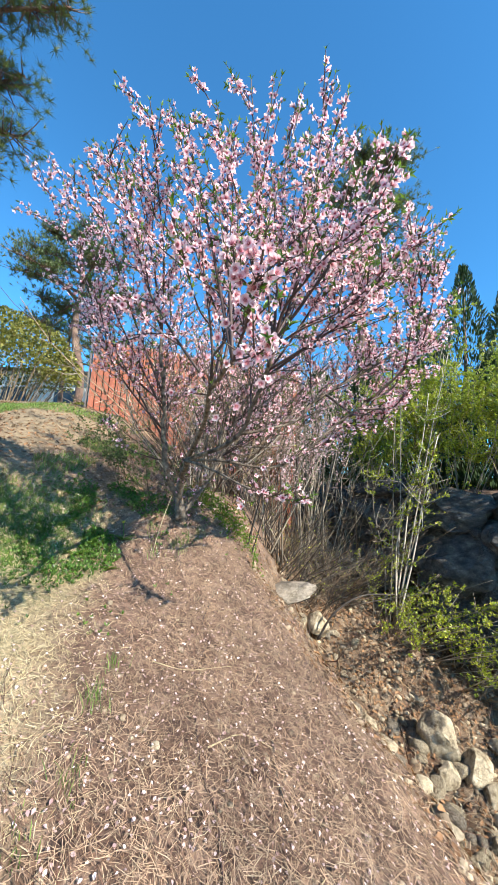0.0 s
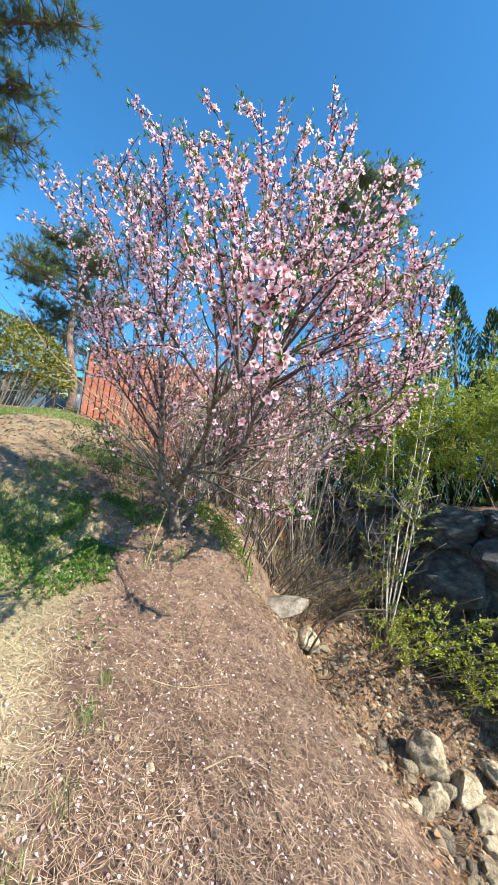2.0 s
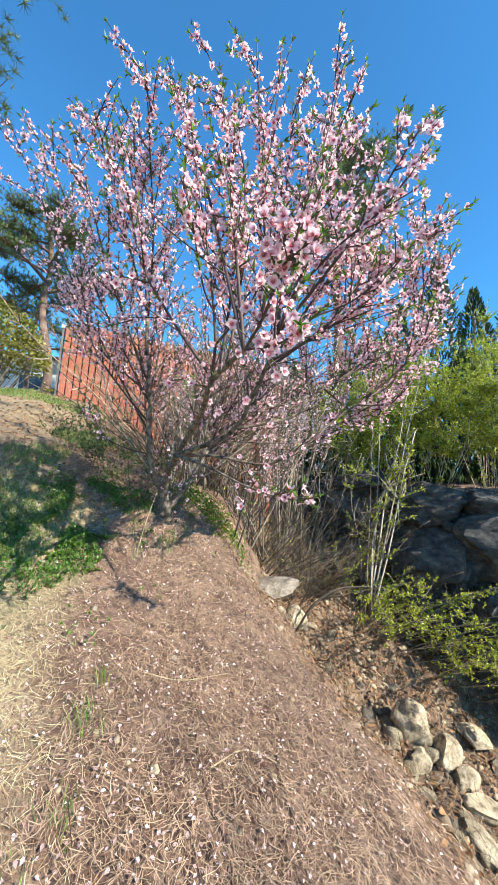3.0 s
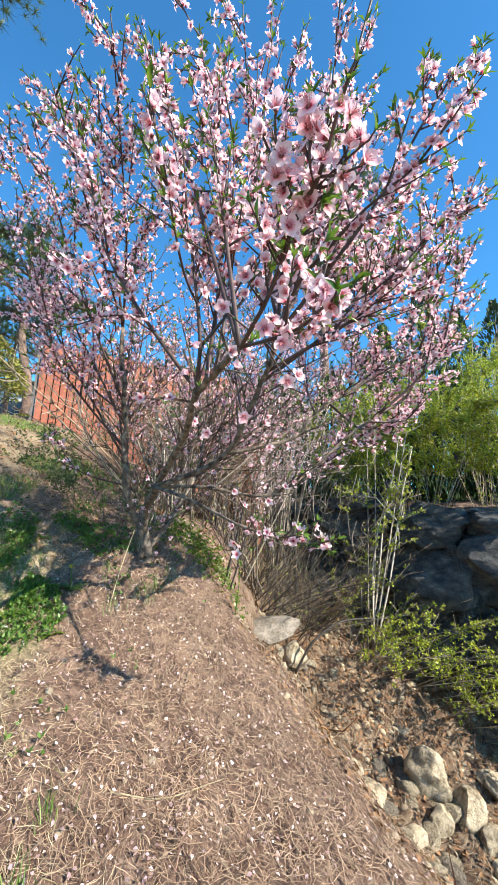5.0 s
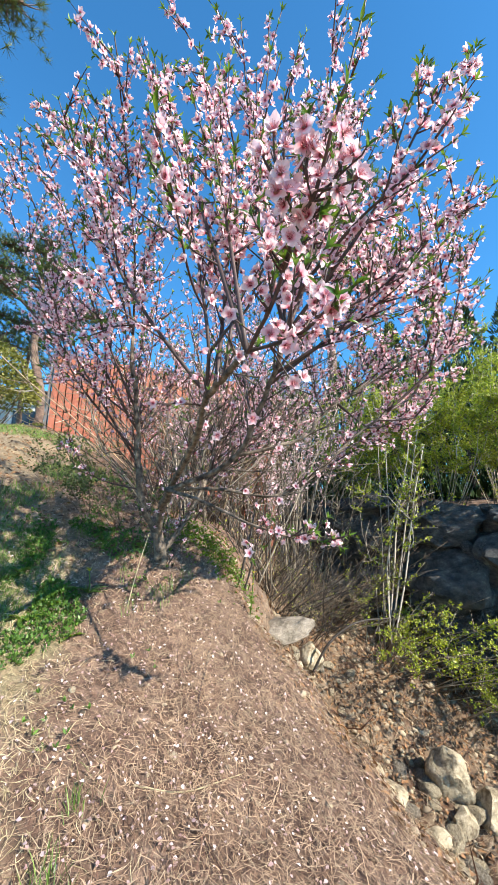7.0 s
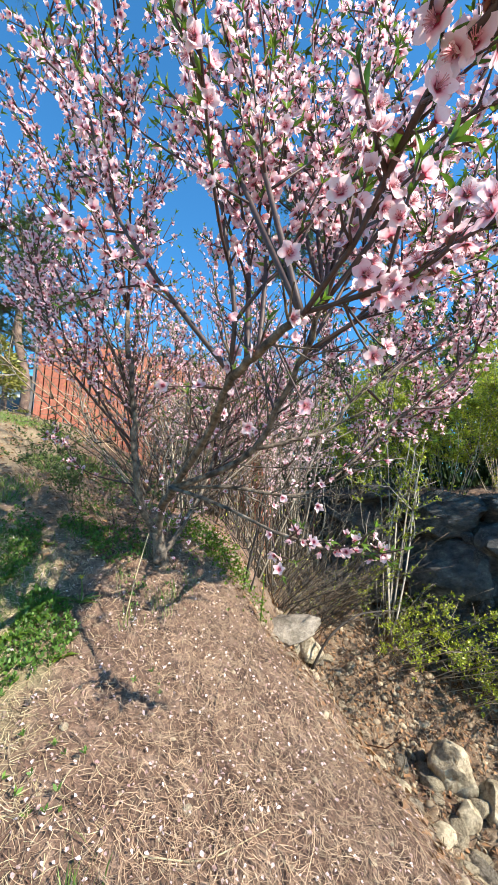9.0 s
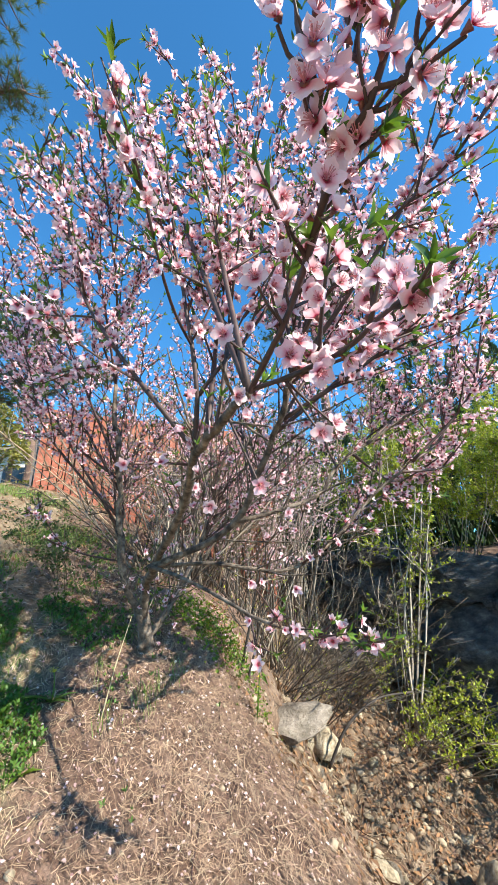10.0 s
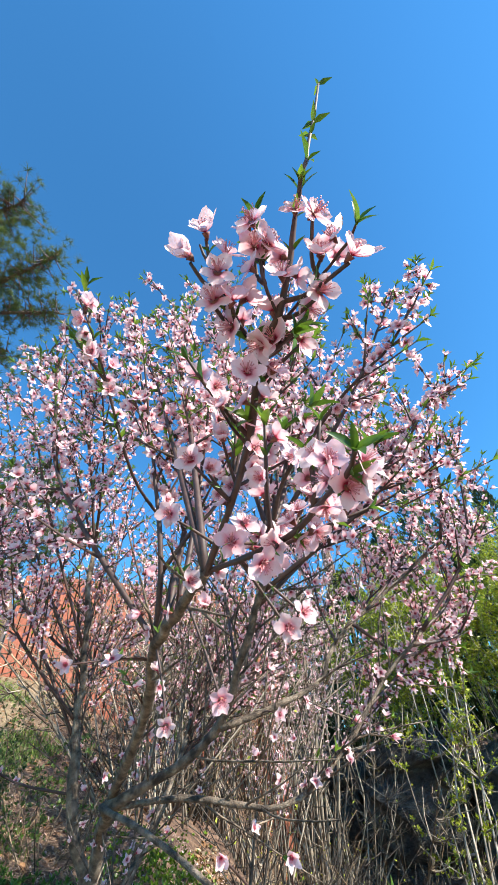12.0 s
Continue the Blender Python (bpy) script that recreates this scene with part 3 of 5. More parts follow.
class Crown:
    """Where the shoots, blossoms and leaves of one plant go."""

    def __init__(self, seed):
        self.rng = random.Random(seed)
        self.twigs, self.grey, self.limbs = Soup(), Soup(), []
        self.blossoms, self.leaves = [], []

    def limb(self, pts, r0, r1, steps=16, knots=0.12, sides=8, power=1.0):
        p = curve(pts, steps)
        jig = np.random.RandomState(len(self.limbs) + 3).normal(0, 1, p.shape) * (min(0.006, 0.5 * r1) * np.linspace(0.3, 1, len(p)))[:, None]
        jig[0] = 0
        p = p + jig
        s = Soup()
        tube(s, p, r0, r1, sides, 0, knots, self.rng, power)
        self.limbs.append((s, p, r0))
        return p

    def dress(self, p, lo, hi, step, chance=1.0, size=1.0):
        """Blossoms and small leaf tufts along a line between two of its fractions."""
        rng = self.rng
        seg = np.linalg.norm(np.diff(p, axis=0), axis=1)
        run = np.concatenate([[0], np.cumsum(seg)])
        total = run[-1]
        q = lo * total
        spin = rng.uniform(0, 6.28)
        while q < hi * total:
            if rng.random() < chance:
                i = min(np.searchsorted(run, q) - 1, len(seg) - 1)
                i = max(i, 0)
                at = p[i] + (p[i + 1] - p[i]) * ((q - run[i]) / (seg[i] + 1e-9))
                a, b, d = frame_of(p[i + 1] - p[i])
                spin += 2.4 + rng.uniform(-0.6, 0.6)
                out = math.cos(spin) * a + math.sin(spin) * b
                face = out * rng.uniform(0.7, 1.1) + d * rng.uniform(0.0, 0.7) + np.array((0, 0, rng.uniform(-0.15, 0.35)))
                k = rng.random()
                if k < 0.90:
                    self.blossoms.append((at + out * rng.uniform(0.006, 0.012), face, rng.uniform(0.82, 1.1) * size))
                if k > 0.84:
                    self.tuft(at, d + 0.6 * out, rng.randint(2, 4), rng.uniform(0.016, 0.03) * size)
            q += step * rng.uniform(0.6, 1.5)

    def tuft(self, at, d, n, length):
        rng = self.rng
        a, b, d = frame_of(d)
        w0 = rng.uniform(0, 6.28)
        for k in range(n):
            w = w0 + 6.28 * k / n + rng.uniform(-0.4, 0.4)
            out = math.cos(w) * a + math.sin(w) * b
            self.leaves.append((at, d + out * rng.uniform(0.35, 0.8), out, length * rng.uniform(0.7, 1.25)))

    def shoot(self, start, d, length, r=0.0032, step=0.021, chance=0.92, bare=0.12, size=1.0, tip=True, sides=4):
        rng = self.rng
        d = np.asarray(d, float)
        d = d / np.linalg.norm(d)
        pts = [np.asarray(start, float)]
        n = max(4, int(length / 0.06))
        for i in range(n):
            d = d + np.array((rng.gauss(0, 0.055), rng.gauss(0, 0.055), 0.03 + rng.gauss(0, 0.04)))
            d /= np.linalg.norm(d)
            pts.append(pts[-1] + d * length / n)
        p = np.array(pts)
        tube(self.twigs, p, r, r * 0.42, sides)
        self.dress(p, bare, 0.95, step, chance, size)
        if tip:
            self.tuft(p[-1], d, rng.randint(3, 5), rng.uniform(0.016, 0.027) * size)
            for f in (0.86, 0.93):
                if rng.random() < 0.6:
                    self.tuft(p[int(f * n)], d, 2, rng.uniform(0.015, 0.025) * size)
        return p

    def bare_twigs(self, p, count, length):
        """Grey inner twigs with hardly a flower."""
        keep, self.twigs = self.twigs, self.grey
        self.shoots_along(p, 0.1, 0.95, count, length, 0.35, 0.8, sub=0.9, r=0.0028, step=0.11, chance=0.45, tip=False)
        self.twigs = keep

    def shoots_along(self, p, lo, hi, count, length, up=0.75, out=0.5, centre=None, sub=0.5, **kw):
        """Shoots from a limb, leaning outward and up, shorter to its end."""
        rng = self.rng
        n = len(p) - 1
        for k in range(count):
            f = lo + (hi - lo) * (k + rng.uniform(0.1, 0.9)) / count
            i = min(int(f * n), n - 1)
            at = p[i] + (p[i + 1] - p[i]) * (f * n - i)
            a, b, d = frame_of(p[i + 1] - p[i])
            w = rng.uniform(0, 6.28)
            side = math.cos(w) * a + math.sin(w) * b
            v = d * 0.6 + side * out * rng.uniform(0.5, 1.2) + np.array((0, 0, up * rng.uniform(0.4, 1.1)))
            ln = length * rng.uniform(0.55, 1.15) * (1.2 - 0.75 * f)
            q = self.shoot(at, v, ln, **kw)
            if rng.random() < sub:
                j = rng.randint(1, max(1, len(q) // 2))
                a, b, d = frame_of(q[j] - q[j - 1])
                w = rng.uniform(0, 6.28)
                self.shoot(q[j], d + 0.6 * (math.cos(w) * a + math.sin(w) * b) + np.array((0, 0, 0.2)), ln * rng.uniform(0.35, 0.6), **kw)


BLOSSOMS_FINE = [blossom_piece(0.0150, c, 5, 4, i + 1, 16) for i, c in enumerate((0.1, 0.35, 0.6, 0.3, 1.15, 0.8))]
BLOSSOMS_FAR = [blossom_piece(0.0160, c, 2, 2, i + 21, 0) for i, c in enumerate((0.1, 0.45, 0.8, 1.3, 0.3, 1.0))]
PEACH_LEAF = leaf_piece(1.0, 0.30, 0.5, 0.25, 4)
FAR_LEAF = leaf_piece(1.0, 0.30, 0.5, 0.25, 2)


def join_blossoms(items, pieces, seed):
    rng = random.Random(seed)
    out = Soup()
    groups = [[] for _ in pieces]
    for at, face, size in items:
        groups[rng.randrange(len(pieces))].append((turn(face, rng.uniform(0, 6.28), size), at))
    for piece, rows in zip(pieces, groups):
        if rows:
            v, f, uv = place_copies(np.concatenate(piece.v), piece.f, np.concatenate(piece.uv), rows)
            base = out.n
            out.v.append(v), out.uv.append(uv)
            out.f += [[i + base for i in q] for q in f]
            out.mi += piece.mi * len(rows)
            out.n += len(v)
    return out


def leaf_matrix(d, out, length):
    d = np.asarray(d, float)
    d = d / np.linalg.norm(d)
    y = np.asarray(out, float) - d * (np.asarray(out, float) @ d)
    y = -y / (np.linalg.norm(y) + 1e-9)
    x = cross(y, d)
    return np.stack([x, y, d], axis=1) * length


def join_leaves(items, piece=PEACH_LEAF):
    s = Soup()
    rows = [(leaf_matrix(d, o, ln), at) for at, d, o, ln in items]
    v, f, uv = place_copies(*piece, rows)
    s.put(v, f, uv)
    return s


def to_matrix(R, p):
    m = Matrix([[*R[i], p[i]] for i in range(3)] + [[0, 0, 0, 1]])
    return m


# ---- the peach tree ----
def build_peach_tree():
    c = Crown(2)
    base = Vector((-0.46, 2.55, 0.93))
    tree = thing("peach_tree", base, "young peach tree in full pink blossom leaning over the path", "tree")
    # trunk and its stems
    trunk = c.limb([(-0.452, 2.600, 0.85), (-0.455, 2.575, 0.97), (-0.478, 2.530, 1.125)], 0.037, 0.031, 8, 0.06, 10)
    left = c.limb([(-0.476, 2.535, 1.105), (-0.550, 2.470, 1.255), (-0.575, 2.410, 1.437), (-0.585, 2.371, 1.630), (-0.604, 2.313, 1.891), (-0.633, 2.265, 2.132)], 0.021, 0.010, 20)
    mid = c.limb([(-0.474, 2.535, 1.10), (-0.440, 2.390, 1.235), (-0.352, 2.030, 1.325)], 0.020, 0.016, 10)
    near = c.limb([(-0.352, 2.030, 1.325), (-0.230, 1.660, 1.458), (-0.193, 1.430, 1.514), (-0.135, 1.270, 1.538), (-0.093, 1.140, 1.537)], 0.0125, 0.0062, 18)
    right = c.limb([(-0.364, 2.000, 1.310), (-0.180, 1.920, 1.378), (-0.069, 1.830, 1.450), (-0.021, 1.700, 1.561), (0.024, 1.580, 1.664), (0.041, 1.460, 1.741)], 0.0125, 0.0065, 16)
    back = c.limb([(-0.479, 2.526, 0.974), (-0.353, 2.622, 1.158), (-0.257, 2.719, 1.360), (-0.179, 2.844, 1.650), (-0.102, 2.989, 1.988)], 0.017, 0.008, 16)
    low = c.limb([(-0.364, 2.000, 1.310), (-0.200, 1.980, 1.320), (-0.030, 1.950, 1.301), (0.058, 1.920, 1.289), (0.174, 1.920, 1.332), (0.271, 1.920, 1.405), (0.428, 1.900, 1.557), (0.542, 1.860, 1.642)], 0.0075, 0.005, 18)
    bend = c.limb([(-0.073, 1.830, 1.440), (0.073, 1.840, 1.478), (0.200, 1.860, 1.531), (0.290, 1.880, 1.646), (0.524, 1.900, 1.801), (0.751, 1.900, 1.957)], 0.008, 0.0045, 14)
    droop = c.limb([(-0.369, 2.000, 1.316), (-0.227, 1.850, 1.271), (-0.129, 1.750, 1.226), (-0.051, 1.660, 1.189), (0.042, 1.600, 1.160), (0.126, 1.560, 1.140), (0.219, 1.520, 1.152)], 0.0066, 0.003, 18)
    # the long near shoot towards the path and its neighbour
    first = c.limb([(-0.093, 1.140, 1.537), (-0.075, 1.060, 1.552), (-0.064, 1.015, 1.560), (-0.047, 0.967, 1.601), (-0.043, 0.890, 1.613), (-0.040, 0.855, 1.606), (-0.032, 0.831, 1.609), (-0.023, 0.795, 1.644), (-0.020, 0.770, 1.664), (-0.017, 0.752, 1.671), (-0.002, 0.737, 1.738), (0.032, 0.722, 1.903)], 0.0048, 0.0011, 34, 0.15, 7)
    second = c.limb([(-0.093, 1.140, 1.539), (-0.044, 1.060, 1.521), (-0.013, 0.980, 1.504), (-0.002, 0.930, 1.500), (0.001, 0.880, 1.486), (-0.001, 0.850, 1.485)], 0.0036, 0.0015, 20, 0.15, 7)
    fork_right = c.limb([(-0.040, 0.857, 1.605), (-0.021, 0.840, 1.622), (-0.001, 0.815, 1.629), (0.013, 0.785, 1.623), (0.015, 0.776, 1.623)], 0.0020, 0.0010, 12, 0.15, 6)
    fork_left = c.limb([(-0.042, 0.880, 1.614), (-0.060, 0.850, 1.613), (-0.073, 0.825, 1.616), (-0.082, 0.810, 1.622), (-0.092, 0.797, 1.636)], 0.0018, 0.0010, 12, 0.15, 6)
    fork_mid = c.limb([(-0.035, 0.832, 1.607), (-0.045, 0.815, 1.623), (-0.048, 0.800, 1.657), (-0.049, 0.790, 1.673)], 0.0014, 0.0008, 10, 0.15, 6)
    reach = c.limb([(0.041, 1.460, 1.741), (0.067, 1.360, 1.830), (0.126, 1.250, 1.878), (0.181, 1.160, 1.911), (0.262, 1.090, 1.962), (0.317, 1.050, 2.041), (0.383, 1.020, 2.161)], 0.0056, 0.0014, 22, 0.15, 7)
    side = c.limb([(0.043, 1.480, 1.736), (0.143, 1.420, 1.788), (0.265, 1.380, 1.836), (0.341, 1.350, 1.894), (0.485, 1.300, 2.054), (0.580, 1.260, 2.114)], 0.0042, 0.0014, 18, 0.15, 6)
    up = c.limb([(-0.194, 1.440, 1.512), (-0.181, 1.360, 1.629), (-0.200, 1.330, 1.776), (-0.230, 1.300, 1.938), (-0.274, 1.270, 2.140), (-0.316, 1.260, 2.352)], 0.0060, 0.0016, 20, 0.12, 7)
    up_right = c.limb([(-0.180, 1.360, 1.635), (-0.131, 1.330, 1.694), (-0.069, 1.300, 1.757), (0.026, 1.270, 1.935), (0.112, 1.250, 2.107), (0.164, 1.240, 2.263)], 0.0044, 0.0014, 18, 0.12, 6)
    spur = c.limb([(-0.194, 1.340, 1.742), (-0.221, 1.200, 1.736), (-0.243, 1.060, 1.797), (-0.255, 0.990, 1.827), (-0.280, 0.952, 1.881)], 0.0032, 0.0010, 16, 0.12, 6)
    for stem, n, ln in ((left, 20, 0.34), (near, 7, 0.3), (right, 16, 0.42), (back, 28, 0.55), (low, 15, 0.38), (bend, 15, 0.38), (mid, 5, 0.3), (trunk, 5, 0.4)):
        c.bare_twigs(stem, n, ln)
    c.dress(first, 0.25, 0.62, 0.012, 0.8)
    c.dress(second, 0.30, 0.97, 0.016, 0.7)
    c.dress(fork_right, 0.25, 0.95, 0.013, 0.8)
    c.dress(fork_left, 0.2, 1.0, 0.012, 0.9)
    c.dress(fork_mid, 0.4, 0.9, 0.013, 0.8)
    for p in (fork_right, fork_mid, second):
        c.tuft(p[-1], p[-1] - p[-2], 4, 0.020)
    c.dress(reach, 0.35, 0.97, 0.014, 0.85)
    c.dress(side, 0.45, 0.97, 0.016, 0.85)
    c.dress(up, 0.35, 0.97, 0.018, 0.85)
    c.dress(up_right, 0.4, 0.97, 0.016, 0.85)
    c.dress(spur, 0.45, 0.97, 0.013, 0.8)
    for p, n in ((reach, 9), (side, 8), (up, 11), (up_right, 9)):
        c.shoots_along(p, 0.35, 0.98, n, 0.24, 0.5, 0.7, sub=0.4, step=0.022)
    c.shoots_along(spur, 0.4, 0.98, 4, 0.10, 0.5, 0.6, sub=0.0, step=0.024)
    c.dress(droop, 0.66, 1.0, 0.014, 0.9)
    for f in (0.62, 0.68, 0.74, 0.79, 0.84, 0.89, 0.94, 1.0):
        i = int(f * (len(first) - 1))
        c.tuft(first[i], first[i] - first[i - 1], 3, 0.015)
    c.shoots_along(first, 0.12, 0.45, 5, 0.09, 0.5, 0.7, sub=0.1, step=0.020, chance=0.85)
    c.shoots_along(second, 0.15, 0.6, 4, 0.12, 0.4, 0.7, sub=0.1, step=0.022)
    c.shoots_along(near, 0.1, 1.0, 7, 0.18, 0.5, 0.7, sub=0.0, step=0.05, chance=0.35)
    c.shoots_along(droop, 0.45, 1.0, 7, 0.16, 0.15, 0.7, sub=0.2, step=0.03)
    c.shoots_along(low, 0.5, 1.0, 6, 0.22, 0.4, 0.7, step=0.03, chance=0.6)

    def crown_limb(a, bow, tip, r=0.0075, count=12, length=0.40, lo=0.15, up=0.32, dense=1.0):
        a, tip = np.array(a, float), np.array(tip, float)
        tip = a + (tip - a) * 0.90
        m = (a + tip) / 2 + np.array(bow, float)
        p = c.limb([a, a + (m - a) * 0.55 + np.array(bow) * 0.2, m, m + (tip - m) * 0.55, tip], min(r, 0.0064), 0.0020, 20, 0.12, 6)
        c.shoots_along(p, lo, 0.97, int(count * 1.4), length, up, 0.85, sub=0.8, step=0.0195)
        c.dress(p, max(lo, 0.3), 0.97, 0.020 / dense, 0.85)
        c.tuft(p[-1], p[-1] - p[-2], 4, 0.022)
        c.tuft(p[-2], p[-1] - p[-2], 3, 0.020)
        return p

    ls, nr, rg, bk = left[-1], near[-1], right[-1], back[-1]
    # crown of the upright stem: tips along the skyline
    crown_limb(left[9], (-0.05, 0, 0), (-1.472, 1.927, 3.203))
    crown_limb(left[12], (-0.05, 0, 0), (-1.241, 1.927, 3.068))
    crown_limb(left[14], (-0.03, 0, 0), (-1.009, 1.754, 2.952))
    crown_limb(ls, (-0.02, 0, 0.05), (-0.816, 1.542, 2.827))
    crown_limb(ls, (0, 0, 0.05), (-0.662, 1.638, 2.711))
    crown_limb(ls, (0.02, 0.05, 0), (-0.517, 1.300, 2.817))
    crown_limb(left[13], (-0.10, 0.05, 0), (-1.231, 2.362, 2.422))
    crown_limb(left[15], (0.0, 0.1, 0.1), (-0.749, 2.748, 2.904))
    crown_limb(left[10], (-0.1, -0.05, 0), (-0.990, 1.976, 2.325))
    # over the near stem
    crown_limb(nr, (0.0, 0.06, 0.05), (-0.469, 1.638, 3.049))
    crown_limb(nr, (0.0, 0.06, 0.05), (-0.266, 1.445, 2.904), 0.007, 10, 0.32)
    crown_limb(near[10], (-0.08, 0.0, 0.0), (-0.623, 1.426, 2.422), 0.007, 10, 0.30)
    crown_limb(near[12], (0.03, 0.1, 0.0), (-0.189, 1.542, 2.808))
    crown_limb(near[13], (0.02, 0.05, 0.0), (-0.121, 1.300, 2.325), 0.006, 8, 0.26)
    # over the stem that turns to the gully
    crown_limb(rg, (-0.02, 0.08, 0.05), (-0.131, 1.397, 3.020))
    crown_limb(rg, (0.0, 0.05, 0.05), (0.062, 1.542, 2.904))
    crown_limb(rg, (0.03, 0.05, 0.0), (0.216, 1.754, 2.914))
    crown_limb(right[13], (0.05, 0.0, 0.0), (0.216, 1.329, 2.875))
    crown_limb(rg, (0.05, 0.08, -0.05), (0.293, 1.638, 3.049))
    crown_limb(right[12], (0.08, 0.08, -0.05), (0.438, 1.542, 2.972))
    crown_limb(rg, (0.03, -0.02, 0.0), (0.448, 1.078, 2.373), 0.007, 9, 0.26)
    crown_limb(right[13], (0.06, -0.02, -0.03), (0.593, 1.271, 2.180), 0.007, 10, 0.28)
    crown_limb(right[12], (0.08, 0.02, -0.06), (0.612, 1.542, 2.567))
    crown_limb(bend[-1], (0.05, 0.0, 0.0), (0.699, 1.638, 2.431))
    crown_limb(low[-1], (0.08, 0.0, -0.05), (0.853, 1.638, 2.335), 0.007, 11, 0.3)
    crown_limb(low[-1], (0.05, 0.05, -0.05), (0.795, 1.831, 2.036), 0.006, 7, 0.26, 0.3, 0.25, 0.8)
    crown_limb(low[-2], (0.05, 0.0, -0.03), (0.863, 2.043, 1.775), 0.006, 5, 0.22, 0.3, 0.25, 0.6)
    crown_limb(bend[9], (0.02, 0.0, -0.03), (0.689, 2.217, 1.621), 0.006, 4, 0.2, 0.3, 0.25, 0.5)
    crown_limb(bend[12], (0.02, 0.1, 0.0), (0.506, 2.217, 2.132), 0.006, 7, 0.28, 0.3, 0.25, 0.8)
    # low fringe on the gully side
    for at, tip in ((bend[8], (0.68, 2.11, 2.13)), (bend[10], (0.88, 2.05, 2.31)), (bend[13], (1.16, 2.24, 2.25)), (low[14], (0.76, 2.15, 1.85)), (low[16], (0.98, 2.36, 1.85)),
                    (side[10], (0.64, 1.83, 2.37)), (side[8], (0.49, 1.93, 2.56)), (bend[11], (0.86, 2.54, 2.19)), (right[14], (0.25, 1.96, 2.74)), (low[12], (0.62, 2.48, 1.73))):
        crown_limb(at, (0.03, 0.02, -0.03), tip, 0.005, 8, 0.26, 0.2, 0.3, 0.9)
    # behind
    crown_limb(bk, (0.0, 0.1, 0.0), (-0.266, 2.748, 3.001), 0.011, 11)
    crown_limb(bk, (0.05, 0.1, 0.0), (0.168, 2.844, 2.904), 0.011, 11)
    crown_limb(back[12], (0.1, 0.1, 0.0), (0.554, 2.748, 2.711), 0.011, 12)
    crown_limb(back[11], (0.1, 0.1, 0.0), (0.795, 2.651, 2.229), 0.010, 11)
    crown_limb(back[13], (-0.05, 0.1, 0.0), (-0.604, 2.989, 2.615), 0.010, 11)
    crown_limb(left[6], (-0.06, 0.0, -0.05), (-0.990, 2.362, 1.621), 0.005, 4, 0.14, 0.4, 0.3, 0.4)
    crown_limb(back[10], (0.05, 0.1, 0.0), (0.313, 2.892, 2.229), 0.007, 12)
    crown_limb(back[9], (0.0, 0.1, 0.0), (0.072, 3.085, 2.180), 0.007, 11)
    # inner growth that fills the middle of the crown
    for k, (a, tip) in enumerate(((back[8], (-0.315, 2.892, 2.132)), (back[10], (0.072, 2.700, 2.422)), (left[8], (-0.66, 2.60, 2.13)), (left[11], (-0.556, 2.748, 2.325)),
                                  (back[9], (0.409, 2.555, 1.939)), (bend[8], (0.313, 2.265, 2.180)), (right[9], (-0.073, 2.313, 2.325)), (back[7], (-0.073, 2.844, 1.843)),
                                  (right[7], (0.120, 2.410, 1.891)), (left[12], (-0.363, 2.506, 2.180)),
                                  (back[11], (-0.363, 2.603, 2.567)), (back[12], (-0.025, 2.506, 2.663)), (back[10], (0.264, 2.410, 2.567)), (left[13], (-0.507, 2.313, 2.567)), (back[9], (0.554, 2.506, 2.180)), (left[9], (-0.749, 2.313, 2.373)))):
        p = c.limb([a, (np.array(a) + tip) / 2 + (0, 0.05, -0.04), tip], 0.005, 0.0018, 14, 0.12, 5)
        c.bare_twigs(p, 9, 0.34)
        c.shoots_along(p, 0.2, 0.98, 10, 0.34, 0.45, 0.8, sub=0.7, step=0.03, chance=0.9)
    # named blossoms of the near shoot, turned to the path
    lines = [p for _, p, _ in c.limbs]
